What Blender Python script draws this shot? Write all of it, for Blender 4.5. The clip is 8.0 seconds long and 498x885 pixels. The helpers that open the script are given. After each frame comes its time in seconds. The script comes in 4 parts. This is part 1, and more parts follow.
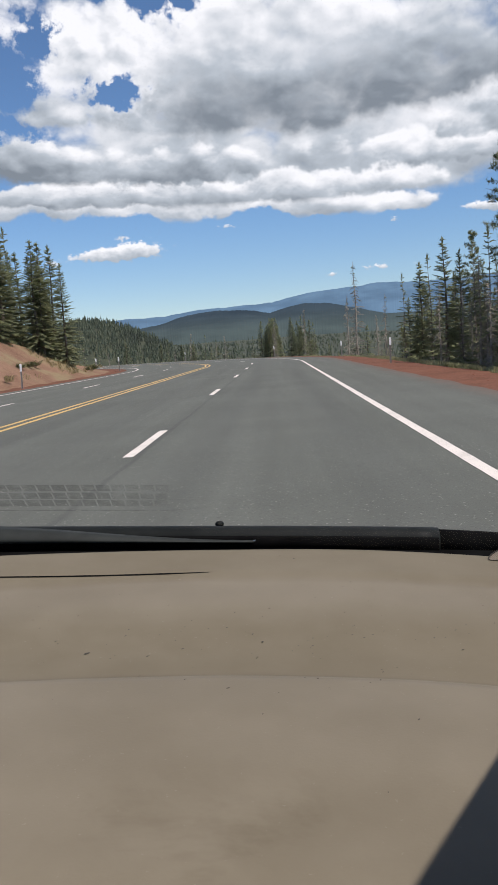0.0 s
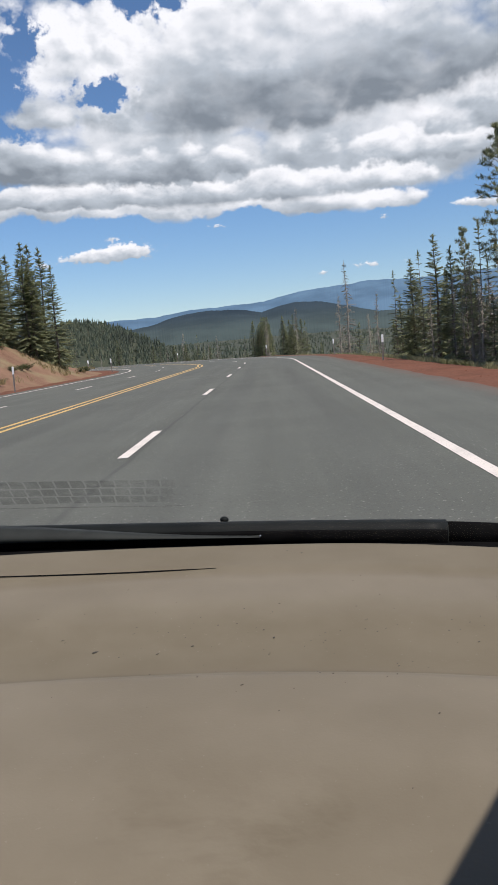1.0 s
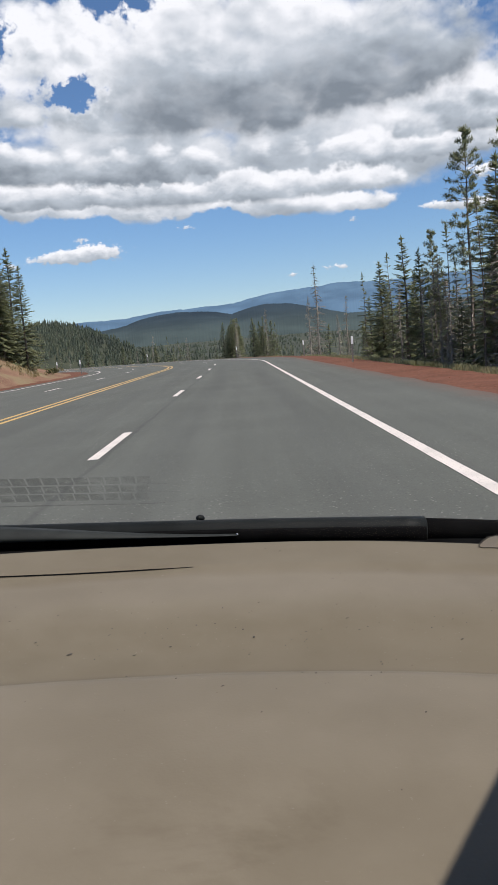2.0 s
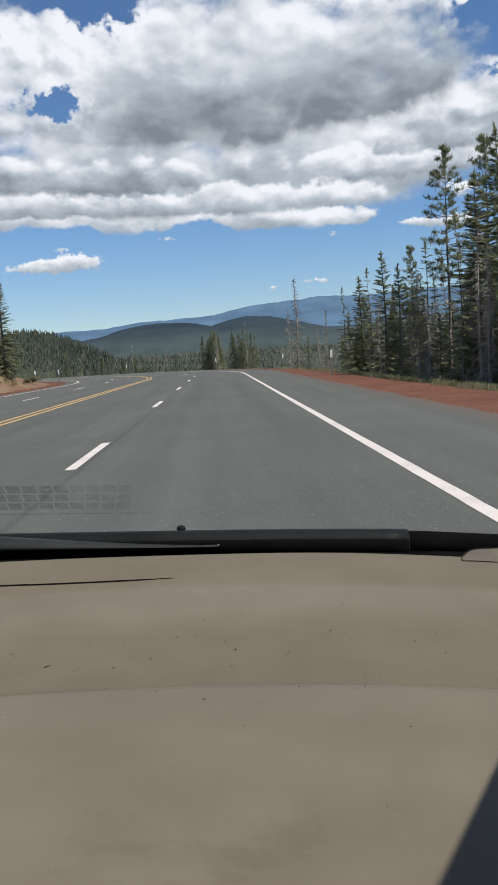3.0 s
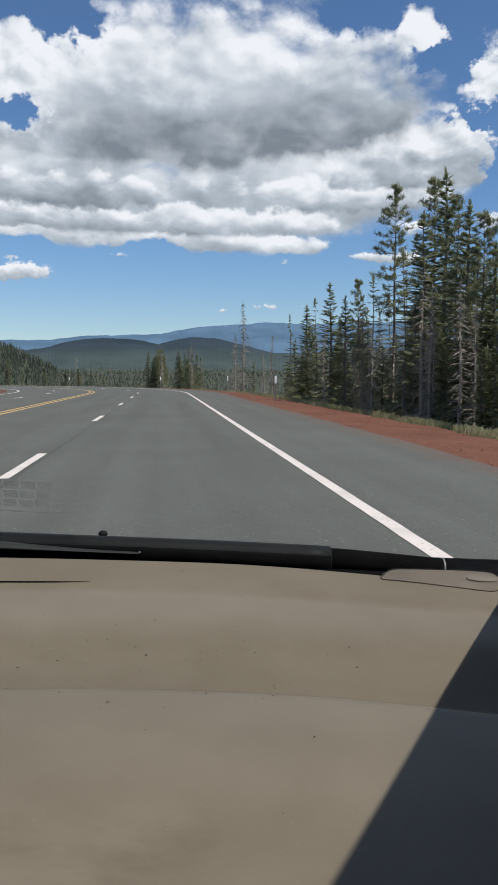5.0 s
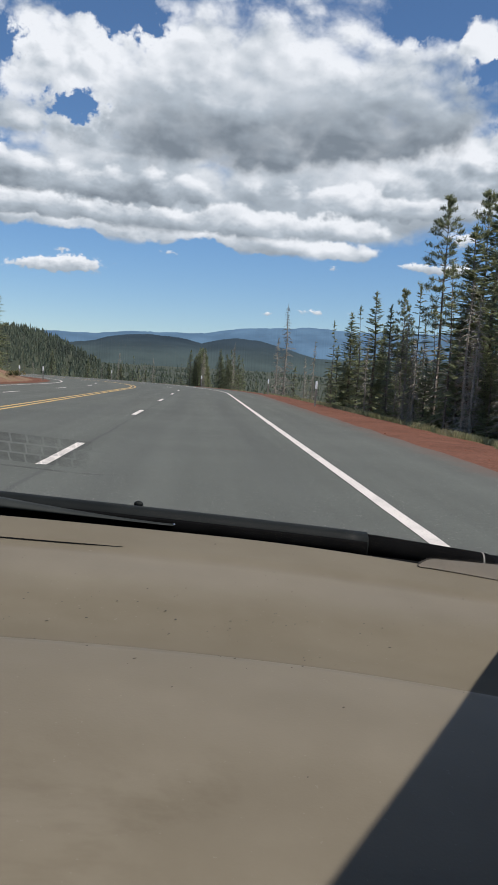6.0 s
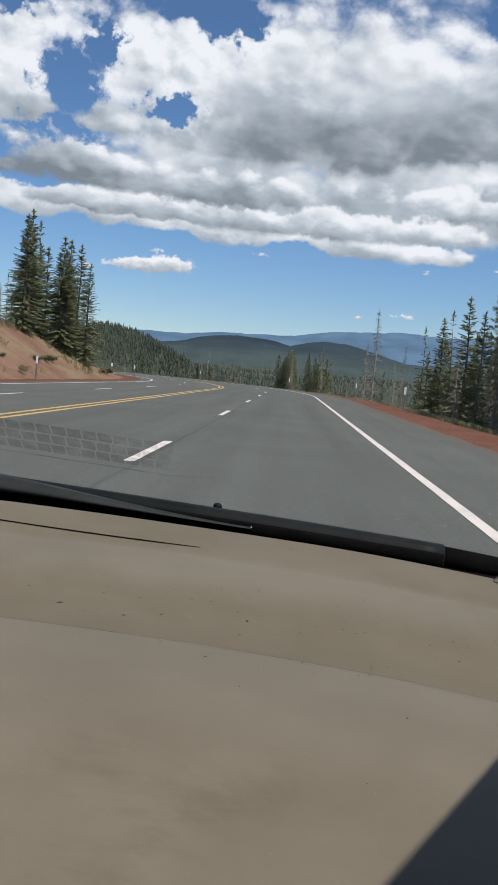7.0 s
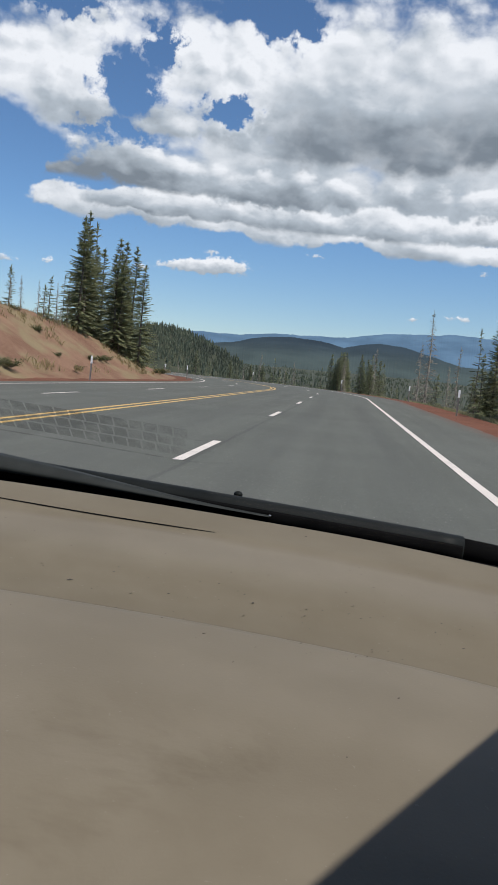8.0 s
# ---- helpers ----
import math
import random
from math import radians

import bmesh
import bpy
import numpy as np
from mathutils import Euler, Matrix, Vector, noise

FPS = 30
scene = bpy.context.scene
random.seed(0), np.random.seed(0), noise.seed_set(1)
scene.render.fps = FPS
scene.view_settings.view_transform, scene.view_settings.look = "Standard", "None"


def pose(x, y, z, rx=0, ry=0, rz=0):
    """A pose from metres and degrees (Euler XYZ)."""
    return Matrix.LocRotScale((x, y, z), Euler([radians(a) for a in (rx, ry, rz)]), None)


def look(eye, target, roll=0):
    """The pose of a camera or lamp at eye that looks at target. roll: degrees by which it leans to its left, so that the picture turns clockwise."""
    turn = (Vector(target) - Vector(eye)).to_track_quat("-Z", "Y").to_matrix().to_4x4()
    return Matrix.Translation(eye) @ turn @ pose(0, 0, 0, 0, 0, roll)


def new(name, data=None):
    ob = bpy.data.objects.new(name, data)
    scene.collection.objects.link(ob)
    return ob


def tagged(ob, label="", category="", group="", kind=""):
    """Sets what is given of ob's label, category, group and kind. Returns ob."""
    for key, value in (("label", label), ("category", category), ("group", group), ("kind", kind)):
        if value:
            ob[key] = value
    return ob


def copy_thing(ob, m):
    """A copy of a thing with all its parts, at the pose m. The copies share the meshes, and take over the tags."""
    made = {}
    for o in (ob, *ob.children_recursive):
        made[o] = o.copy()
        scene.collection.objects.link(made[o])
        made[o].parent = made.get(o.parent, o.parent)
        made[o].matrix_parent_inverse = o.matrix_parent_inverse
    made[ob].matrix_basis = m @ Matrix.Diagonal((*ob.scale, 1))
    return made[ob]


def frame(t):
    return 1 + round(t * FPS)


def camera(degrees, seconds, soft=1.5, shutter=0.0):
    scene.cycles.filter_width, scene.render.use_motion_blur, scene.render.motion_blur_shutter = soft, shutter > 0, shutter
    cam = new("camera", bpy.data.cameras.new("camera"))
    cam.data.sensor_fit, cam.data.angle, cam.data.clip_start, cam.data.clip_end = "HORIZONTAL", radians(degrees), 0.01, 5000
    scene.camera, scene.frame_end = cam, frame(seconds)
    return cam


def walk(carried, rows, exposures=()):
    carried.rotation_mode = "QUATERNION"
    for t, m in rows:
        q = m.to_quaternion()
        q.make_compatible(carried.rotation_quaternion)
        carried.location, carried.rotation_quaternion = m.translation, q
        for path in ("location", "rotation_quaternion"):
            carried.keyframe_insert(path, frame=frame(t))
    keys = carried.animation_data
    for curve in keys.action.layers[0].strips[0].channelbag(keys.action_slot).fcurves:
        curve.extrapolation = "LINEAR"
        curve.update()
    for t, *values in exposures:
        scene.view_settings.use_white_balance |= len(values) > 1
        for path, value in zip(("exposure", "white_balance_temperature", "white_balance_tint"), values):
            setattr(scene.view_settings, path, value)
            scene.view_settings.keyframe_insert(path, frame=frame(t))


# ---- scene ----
# camera: held by the passenger of a car that stands on a four-lane mountain road
cam = camera(34, 8.0, soft=1.1)
PATH = [
    (0.0, pose(0.031, -0.048, 1.174, 83.37, 4.12, 1.95)),
    (0.5, pose(0.021, -0.044, 1.166, 83.34, 4.69, 2.05)),
    (1.0, pose(0.016, -0.033, 1.166, 83.29, 4.97, 1.40)),
    (1.5, pose(0.008, -0.016, 1.155, 83.19, 4.85, 0.40)),
    (2.0, pose(0.007, -0.015, 1.158, 83.23, 4.90, -0.70)),
    (3.5, pose(0.000, 0.000, 1.150, 84.49, 3.48, -2.80)),
    (4.0, pose(0.004, 0.005, 1.143, 84.95, 2.85, -3.64)),
    (5.5, pose(0.018, -0.007, 1.131, 85.49, -0.65, -6.34)),
    (6.0, pose(0.012, 0.007, 1.105, 85.55, -3.25, -3.11)),
    (6.5, pose(0.022, 0.006, 1.105, 85.60, -4.26, -1.29)),
    (7.0, pose(0.019, -0.008, 1.111, 85.30, -4.85, 3.05)),
    (7.5, pose(0.031, -0.028, 1.119, 85.06, -5.20, 6.25)),
    (8.0, pose(0.061, -0.014, 1.099, 85.08, -5.30, 6.75)),
]
walk(cam, PATH, exposures=[(0.0, 0.21, 6660, 13.6), (2.0, 0.19, 6630, 13.2), (3.5, 0.08, 6500, 10.8), (8.0, 0.07, 6500, 10.8)])

# ---- light: midday sun from the right, blue sky with a deck of cumulus ----
SUN_AZ, SUN_EL = 125.0, 58.0          # degrees clockwise from the road's direction, and height
SKY_STRENGTH = 0.1

sun = new("sun", bpy.data.lights.new("sun", "SUN"))
sun.data.energy, sun.data.angle, sun.data.color = 4.2, radians(0.53), (1.0, 0.955, 0.89)
sun_way = Vector((math.sin(radians(SUN_AZ)) * math.cos(radians(SUN_EL)), math.cos(radians(SUN_AZ)) * math.cos(radians(SUN_EL)), math.sin(radians(SUN_EL))))
sun.matrix_world = look(sun_way * 50, (0, 0, 0))


class Nodes:
    """A short hand for node trees: every call adds a node and returns its first output."""

    def __init__(self, tree):
        self.tree = tree
        tree.nodes.clear()

    def add(self, kind, out=0, op="", clamp=False, uv_map="", **inputs):
        n = self.tree.nodes.new(kind)
        if op:
            n.operation = op
        if clamp:
            n.use_clamp = True
        if uv_map:
            n.uv_map = uv_map
        for k, v in inputs.items():
            key = int(k[1:]) if k[0] == "i" and k[1:].isdigit() else k.replace("_", " ")
            if isinstance(v, bpy.types.NodeSocket):
                self.tree.links.new(v, n.inputs[key])
            else:
                n.inputs[key].default_value = v
        return n.outputs[out] if len(n.outputs) else None

    def math(self, op, a, b=0.0, c=None, clamp=False):
        extra = {} if c is None else {"i2": c}
        return self.add("ShaderNodeMath", op=op, clamp=clamp, i0=a, i1=b, **extra)

    def vec(self, op, a, b=(0, 0, 0), out=0):
        return self.add("ShaderNodeVectorMath", out=out, op=op, i0=a, i1=b)

    def noise(self, where, scale, detail=4.0, rough=0.55, out=0, distortion=0.0):
        return self.add("ShaderNodeTexNoise", out=out, Vector=where, Scale=scale, Detail=detail, Roughness=rough, Distortion=distortion)

    def step(self, x, lo, hi, to_lo=0.0, to_hi=1.0):
        n = self.tree.nodes.new("ShaderNodeMapRange")
        n.interpolation_type = "SMOOTHSTEP"
        self.tree.links.new(x, n.inputs[0])
        for i, v in enumerate((lo, hi, to_lo, to_hi)):
            n.inputs[1 + i].default_value = v
        return n.outputs[0]

    def mix(self, f, a, b, blend="MIX"):
        n = self.tree.nodes.new("ShaderNodeMix")
        n.data_type, n.blend_type = "RGBA", blend
        for i, v in ((0, f), (6, a), (7, b)):
            if isinstance(v, bpy.types.NodeSocket):
                self.tree.links.new(v, n.inputs[i])
            elif i == 0:
                n.inputs[0].default_value = v
            else:
                n.inputs[i].default_value = (*v, 1.0)
        return n.outputs[2]


# banks of cloud: azimuth (to the left), height, half widths in degrees, weight; the farthest bank hangs lowest
VEIL = [(2, 20.5, 17, 4.5, 1.1), (-1, 15.5, 17, 3.6, 1.1), (4, 11.6, 15, 2.4, 1.05), (-9, 11.2, 8, 1.9, 1.0), (-17.0, 14.0, 5, 2.4, 0.95), (22.4, 17.9, 5.6, 3.2, 1.0)]
FAR_BANK = [(14, 10.1, 6.5, 1.2, 0.95), (5, 9.9, 6, 1.1, 0.95), (-7.6, 9.2, 5.0, 0.95, 1.1), (20.6, 10.6, 2.8, 1.5, 1.0), (-3.0, 9.5, 2.5, 0.8, 0.8), (0.6, 10.2, 2.6, 0.8, 0.75)]
TUFT_BANK = [(10.4, 10.6, 4.2, 1.0, 1.0), (3.3, 10.4, 4.0, 1.15, 1.0), (-2.6, 10.7, 3.2, 1.4, 1.0), (-8.9, 10.5, 4.4, 1.05, 1.05), (16.5, 10.9, 4.5, 1.1, 0.95)]
MID_BANK = [(5.2, 12.4, 6.8, 1.45, 1.0), (16, 13.0, 5.0, 1.8, 1.0), (-9.4, 12.3, 5.8, 1.6, 1.0), (-16.4, 12.4, 4.2, 1.6, 1.0), (20.6, 11.6, 2.2, 1.2, 0.8)]
RIGHT_BANK = [(-18.5, 14.8, 4.4, 2.0, 1.0), (-20.6, 14.0, 2.6, 1.7, 1.0), (-14.7, 13.6, 4.5, 1.6, 0.9), (-22.2, 18.8, 2.8, 3.2, 1.0), (-18.0, 21.9, 2.8, 2.0, 0.95)]
LEFT_BANK = [(22.4, 17.9, 5.6, 3.4, 1.05), (10.0, 20.4, 4.8, 3.0, 1.0), (8.5, 19.0, 4.5, 3.4, 1.0), (12.5, 16.0, 3.0, 1.2, 0.8), (17.8, 15.7, 4.0, 1.0, 0.95), (17.5, 21.5, 4.5, 1.5, 0.95), (6.5, 15.2, 3.5, 2.0, 0.9)]
NEAR_BANK = [(-1.0, 15.6, 9.0, 2.6, 1.1), (-7.6, 20.2, 12.5, 3.8, 1.15), (-3.0, 18.0, 11, 2.6, 1.1), (-12.5, 17.0, 4.5, 2.2, 0.9), (0, 30, 45, 5, 1.0)]
PUFFS = [(10.2, 7.0, 2.7, 0.52, 1.0), (11.6, 6.8, 1.6, 0.36, 0.85), (8.9, 7.2, 1.3, 0.55, 0.85), (10.1, 8.1, 0.4, 0.4, 0.8), (-13.9, 8.1, 1.1, 0.4, 0.9), (-15.2, 8.0, 0.7, 0.32, 0.8), (-16.8, 8.0, 1.3, 0.48, 0.95), (-17.2, 10.0, 1.2, 0.67, 0.9), (-22.3, 10.1, 1.3, 0.71, 0.95),
         (-7.2, 4.9, 1.4, 0.24, 0.8), (-4.3, 4.6, 0.7, 0.2, 0.7), (3.1, 8.3, 0.9, 0.24, 0.75), (-8.6, 7.9, 0.5, 0.28, 0.7), (14.7, 6.5, 0.8, 0.32, 0.85), (24.1, 6.1, 0.9, 0.28, 0.85), (21.1, 6.3, 0.8, 0.28, 0.7)]
GAPS = [(9.7, 16.9, 1.5, 1.0, -1.5), (16.7, 17.8, 1.5, 1.6, -1.6), (14.4, 20.3, 0.9, 1.2, -1.2), (7.6, 22.9, 2.4, 1.0, -1.5), (5.2, 22.3, 1.2, 0.8, -1.0), (20.7, 21.8, 2.4, 0.5, -1.0), (-13.9, 23.0, 2.2, 0.9, -1.4),
        (-19.2, 20.1, 2.0, 0.7, -1.4), (-20.2, 23.0, 0.9, 1.8, -1.4), (-21.7, 16.3, 1.6, 0.9, -1.6), (24.2, 12.6, 2.6, 1.6, -1.2), (17.4, 15.0, 2.4, 0.35, -0.7), (-23.6, 13.7, 1.6, 2.4, -0.9)]

world = bpy.data.worlds.new("sky")
world.use_nodes = True
scene.world = world
n = Nodes(world.node_tree)
way = n.add("ShaderNodeTexCoord", out=0)
parts = n.tree.nodes.new("ShaderNodeSeparateXYZ")
n.tree.links.new(way, parts.inputs[0])
wx, wy, wz = parts.outputs
DEG = 57.29578
az = n.math("MULTIPLY", n.math("ARCTAN2", n.math("MULTIPLY", wx, -1.0), wy), DEG)
el = n.math("MULTIPLY", n.math("ARCSINE", wz), DEG)
flat = n.add("ShaderNodeCombineXYZ", X=az, Y=el, Z=0.0)
# slow bends, so that no outline is a clean ellipse
bend = n.vec("MULTIPLY", n.vec("SUBTRACT", n.noise(flat, 0.42, 4, 0.6, out=1), (0.5, 0.5, 0.5)), (3.4, 2.0, 0.0))
bent = n.vec("ADD", flat, bend)
half_bent = n.vec("ADD", flat, n.vec("MULTIPLY", bend, (0.5, 0.5, 0)))


def humps(rows, where, tops=False):
    """The sum of soft ellipses; with tops also how far up in them a point lies."""
    total, up = None, None
    for a, e, ra, re, w in rows:
        q = n.vec("MULTIPLY", n.vec("SUBTRACT", where, (a, e, 0)), (1 / ra, 1 / re, 0))
        g = n.math("MULTIPLY", n.math("EXPONENT", n.math("MULTIPLY", n.vec("DOT_PRODUCT", q, q, out=1), -1.0)), w)
        total = g if total is None else n.math("ADD", total, g)
        if tops:
            h = n.math("MULTIPLY", g, n.vec("DOT_PRODUCT", q, (0, 1, 0), out=1))
            up = h if up is None else n.math("ADD", up, h)
    return (total, n.math("DIVIDE", up, n.math("ADD", total, 0.12))) if tops else total


stretch = n.vec("MULTIPLY", flat, (1.0, 1.5, 0.0))


def billow(where):
    """Heaped, rounded swellings with finer ones on them."""
    soft = n.noise(where, 0.26, 6.0, 0.5, distortion=0.3)
    cell = n.add("ShaderNodeTexVoronoi", out=0, Vector=n.vec("ADD", where, n.vec("MULTIPLY", n.noise(where, 1.1, 4, out=1), (1.5, 1.5, 0))), Scale=0.55)
    return n.math("ADD", n.math("MULTIPLY", soft, 0.74), n.math("MULTIPLY", n.math("SUBTRACT", 0.72, cell), 0.24))


fluff = billow(stretch)
fluff_up = billow(n.vec("ADD", stretch, (-0.4, 0.85, 0.0)))
fluff_off = n.math("SUBTRACT", fluff, 0.44)
relief = n.math("SUBTRACT", fluff, fluff_up)
torn = n.vec("ADD", half_bent, n.vec("MULTIPLY", n.vec("SUBTRACT", n.noise(flat, 0.8, 4, 0.6, out=1), (0.5, 0.5, 0.5)), (4.6, 3.2, 0.0)))
gaps = n.math("MULTIPLY", humps(GAPS, torn), 0.9)
sag = n.math("MULTIPLY", n.math("SUBTRACT", n.noise(n.vec("MULTIPLY", flat, (0.7, 1.6, 0.0)), 0.6, 7, 0.68), 0.5), 0.85)
# broad dim and bright stretches within the banks
mottle = n.math("MULTIPLY", n.math("SUBTRACT", n.noise(n.vec("MULTIPLY", flat, (0.7, 1.3, 0.0)), 0.2, 3, 0.5), 0.56), 1.1)
# broken cloud over the rest of the sky
away = n.math("MULTIPLY", n.math("MAXIMUM", n.step(el, 24.0, 31.0), n.math("MULTIPLY", n.step(n.math("ABSOLUTE", az), 27.0, 36.0), n.step(el, 7.0, 13.0))), 0.6)


def bank(rows, base, tilt, rise, low, soft_edge=0.26, amp=1.5, bump=1.5, extra=None, cut=0.35):
    """One bank with puffy white tops and a flat grey base: its cover and its brightness."""
    cover = n.math("ADD", n.math("MINIMUM", humps(rows, bent), 1.1), gaps)
    if extra is not None:
        cover = n.math("ADD", cover, extra)
    foot = n.math("SUBTRACT", n.math("ADD", el, sag), n.math("ADD", n.math("MULTIPLY", az, tilt), base))
    m = n.math("MULTIPLY", n.step(n.math("ADD", cover, n.math("MULTIPLY", fluff_off, amp)), 0.46, 0.46 + soft_edge), n.step(foot, -0.15, cut))
    h = n.step(foot, 0.0, rise, low, 1.0)
    return m, n.math("ADD", n.math("ADD", h, mottle), n.math("MULTIPLY", relief, bump), clamp=True)


banks = [bank(VEIL, 9.2, 0.02, 9.0, 0.5, 0.5, amp=1.2, bump=0.9, cut=0.9), bank(FAR_BANK, 8.55, 0.035, 1.5, 0.5, bump=1.3), bank(TUFT_BANK, 9.55, 0.02, 1.7, 0.3, bump=1.4), bank(MID_BANK, 10.75, 0.05, 2.7, 0.0, bump=1.5), bank(RIGHT_BANK, 12.3, 0.0, 3.4, 0.35, 0.3, bump=1.6),
         bank(LEFT_BANK, 14.2, 0.02, 5.0, 0.45, 0.6, bump=1.5), bank(NEAR_BANK, 13.4, -0.03, 8.4, -0.05, 0.7, amp=1.5, bump=1.0, extra=away, cut=0.55)]
puff_cover, puff_top = humps(PUFFS, n.vec("ADD", flat, n.vec("MULTIPLY", bend, (0.2, 0.12, 0))), True)
knobs = n.math("MULTIPLY", n.math("SUBTRACT", n.noise(n.vec("MULTIPLY", flat, (1.0, 1.4, 0)), 1.5, 6, 0.65), 0.5), 2.3)
banks.append((n.step(n.math("ADD", puff_cover, n.math("ADD", n.math("MULTIPLY", fluff_off, 0.8), knobs)), 0.42, 0.85), n.math("ADD", n.math("ADD", 0.74, n.math("MULTIPLY", puff_top, 0.45)), n.math("ADD", relief, n.math("MULTIPLY", knobs, 0.3)), clamp=True)))


def cloud_colour(lit):
    out = n.add("ShaderNodeValToRGB", Fac=lit)
    ramp = out.node.color_ramp
    ramp.elements[0].position, ramp.elements[0].color = 0.0, (2.05, 2.45, 2.9, 1)
    ramp.elements[1].position, ramp.elements[1].color = 1.0, (8.55, 8.85, 9.3, 1)
    ramp.elements.new(0.55).color = (4.5, 5.1, 5.75, 1)
    return out


blue = n.tree.nodes.new("ShaderNodeTexSky")
blue.sky_type, blue.sun_disc = "NISHITA", False
blue.sun_elevation, blue.sun_rotation, blue.altitude, blue.air_density, blue.dust_density, blue.ozone_density = radians(SUN_EL), radians(SUN_AZ), 1500, 1.0, 0.15, 2.5
clear_sky = n.mix(1.0, blue.outputs[0], n.mix(n.step(el, 0.0, 11.0), (0.86, 0.91, 0.94), (0.76, 0.95, 1.09)), "MULTIPLY")
colour = clear_sky
for cover_of, lit_of in banks:
    colour = n.mix(cover_of, colour, cloud_colour(lit_of))
n.add("ShaderNodeOutputWorld", Surface=n.add("ShaderNodeBackground", Color=colour, Strength=SKY_STRENGTH))
scene.view_settings.exposure = 0.0


# ---- materials ----
def material(name, dark, light, rough=0.8, grain=8.0, coarse=0.6, bump=0.2, metal=0.0, fine=60.0, bump_dist=0.01, spec=0.5):
    """A surface in two colours, mixed at two scales, with relief from the fine one."""
    m = bpy.data.materials.new(name)
    m.use_nodes = True
    k = Nodes(m.node_tree)
    at = k.add("ShaderNodeTexCoord", out=3)
    f = k.math("ADD", k.math("MULTIPLY", k.noise(at, grain, 5), 0.6), k.math("MULTIPLY", k.noise(at, coarse, 3), 0.4))
    c = k.mix(k.step(f, 0.32, 0.68), dark, light)
    sh = k.add("ShaderNodeBsdfPrincipled", Base_Color=c, Roughness=k.step(k.noise(at, grain * 1.7, 3), 0.2, 0.8, rough - 0.06, rough + 0.06), Metallic=metal)
    if bump:
        height = k.add("ShaderNodeBump", Strength=bump, Distance=bump_dist, Height=k.noise(at, fine, 4))
        k.tree.links.new(height, sh.node.inputs["Normal"])
    sh.node.inputs["Specular IOR Level"].default_value = spec
    k.add("ShaderNodeOutputMaterial", Surface=sh)
    return m


def asphalt_material():
    m = bpy.data.materials.new("asphalt")
    m.use_nodes = True
    k = Nodes(m.node_tree)
    at = k.add("ShaderNodeTexCoord", out=3)
    uv = k.add("ShaderNodeUVMap", uv_map="lane")
    streak = k.noise(k.vec("MULTIPLY", uv, (1.6, 0.05, 1)), 1.0, 4, 0.6)
    blotch = k.noise(at, 0.35, 4)
    tone = k.math("ADD", k.math("MULTIPLY", streak, 0.6), k.math("MULTIPLY", blotch, 0.4))
    c = k.mix(k.step(tone, 0.3, 0.7), (0.090, 0.093, 0.079), (0.122, 0.126, 0.108))
    # pale and dark chippings
    chip = k.add("ShaderNodeTexVoronoi", out=1, Vector=at, Scale=92.0)
    value = k.add("ShaderNodeSeparateColor", out=0, Color=chip)
    c = k.mix(k.step(value, 0.978, 0.999, 0.0, 0.62), c, (0.36, 0.35, 0.31))
    c = k.mix(k.step(value, 0.0, 0.18, 0.4, 0.0), c, (0.035, 0.035, 0.033))
    # the sealed joint between the lanes, and worn tyre tracks
    u = k.add("ShaderNodeSeparateXYZ", out=0, Vector=k.vec("ADD", uv, k.vec("MULTIPLY", k.noise(uv, 0.5, 3, out=1), (0.14, 0, 0))))
    for place, half, strength in ((-1.62, 0.035, 0.28), (0.95, 0.3, 0.12), (-0.85, 0.3, 0.12), (-4.2, 0.35, 0.12), (-2.9, 0.3, 0.1)):
        d = k.math("ABSOLUTE", k.math("SUBTRACT", u, place))
        c = k.mix(k.step(d, half * 0.3, half * 1.6, strength, 0.0), c, (0.035, 0.035, 0.036))
    # red dust blown in from the shoulder
    dust = k.step(k.math("ADD", u, k.math("MULTIPLY", k.noise(at, 1.3, 5, 0.65), 1.1)), 4.2, 5.0, 0.0, 0.5)
    c = k.mix(dust, c, (0.15, 0.075, 0.052))
    height = k.add("ShaderNodeBump", Strength=0.5, Distance=0.006, Height=k.noise(at, 110.0, 3))
    sh = k.add("ShaderNodeBsdfPrincipled", Base_Color=c, Roughness=0.9, Normal=height)
    sh.node.inputs["Specular IOR Level"].default_value = 0.25
    k.add("ShaderNodeOutputMaterial", Surface=sh)
    return m


def paint_material(name, colour, worn):
    """Road paint with chips worn out of it."""
    m = bpy.data.materials.new(name)
    m.use_nodes = True
    k = Nodes(m.node_tree)
    at = k.add("ShaderNodeTexCoord", out=3)
    c = k.mix(k.step(k.noise(at, 26.0, 6, 0.75), 0.585, 0.66, 0.0, 0.9), colour, worn)
    c = k.mix(k.step(k.noise(at, 1.6, 4), 0.4, 0.8, 0.0, 0.3), c, worn)
    height = k.add("ShaderNodeBump", Strength=0.3, Distance=0.003, Height=k.noise(at, 90.0, 3))
    k.add("ShaderNodeOutputMaterial", Surface=k.add("ShaderNodeBsdfPrincipled", Base_Color=c, Roughness=0.7, Normal=height))
    return m


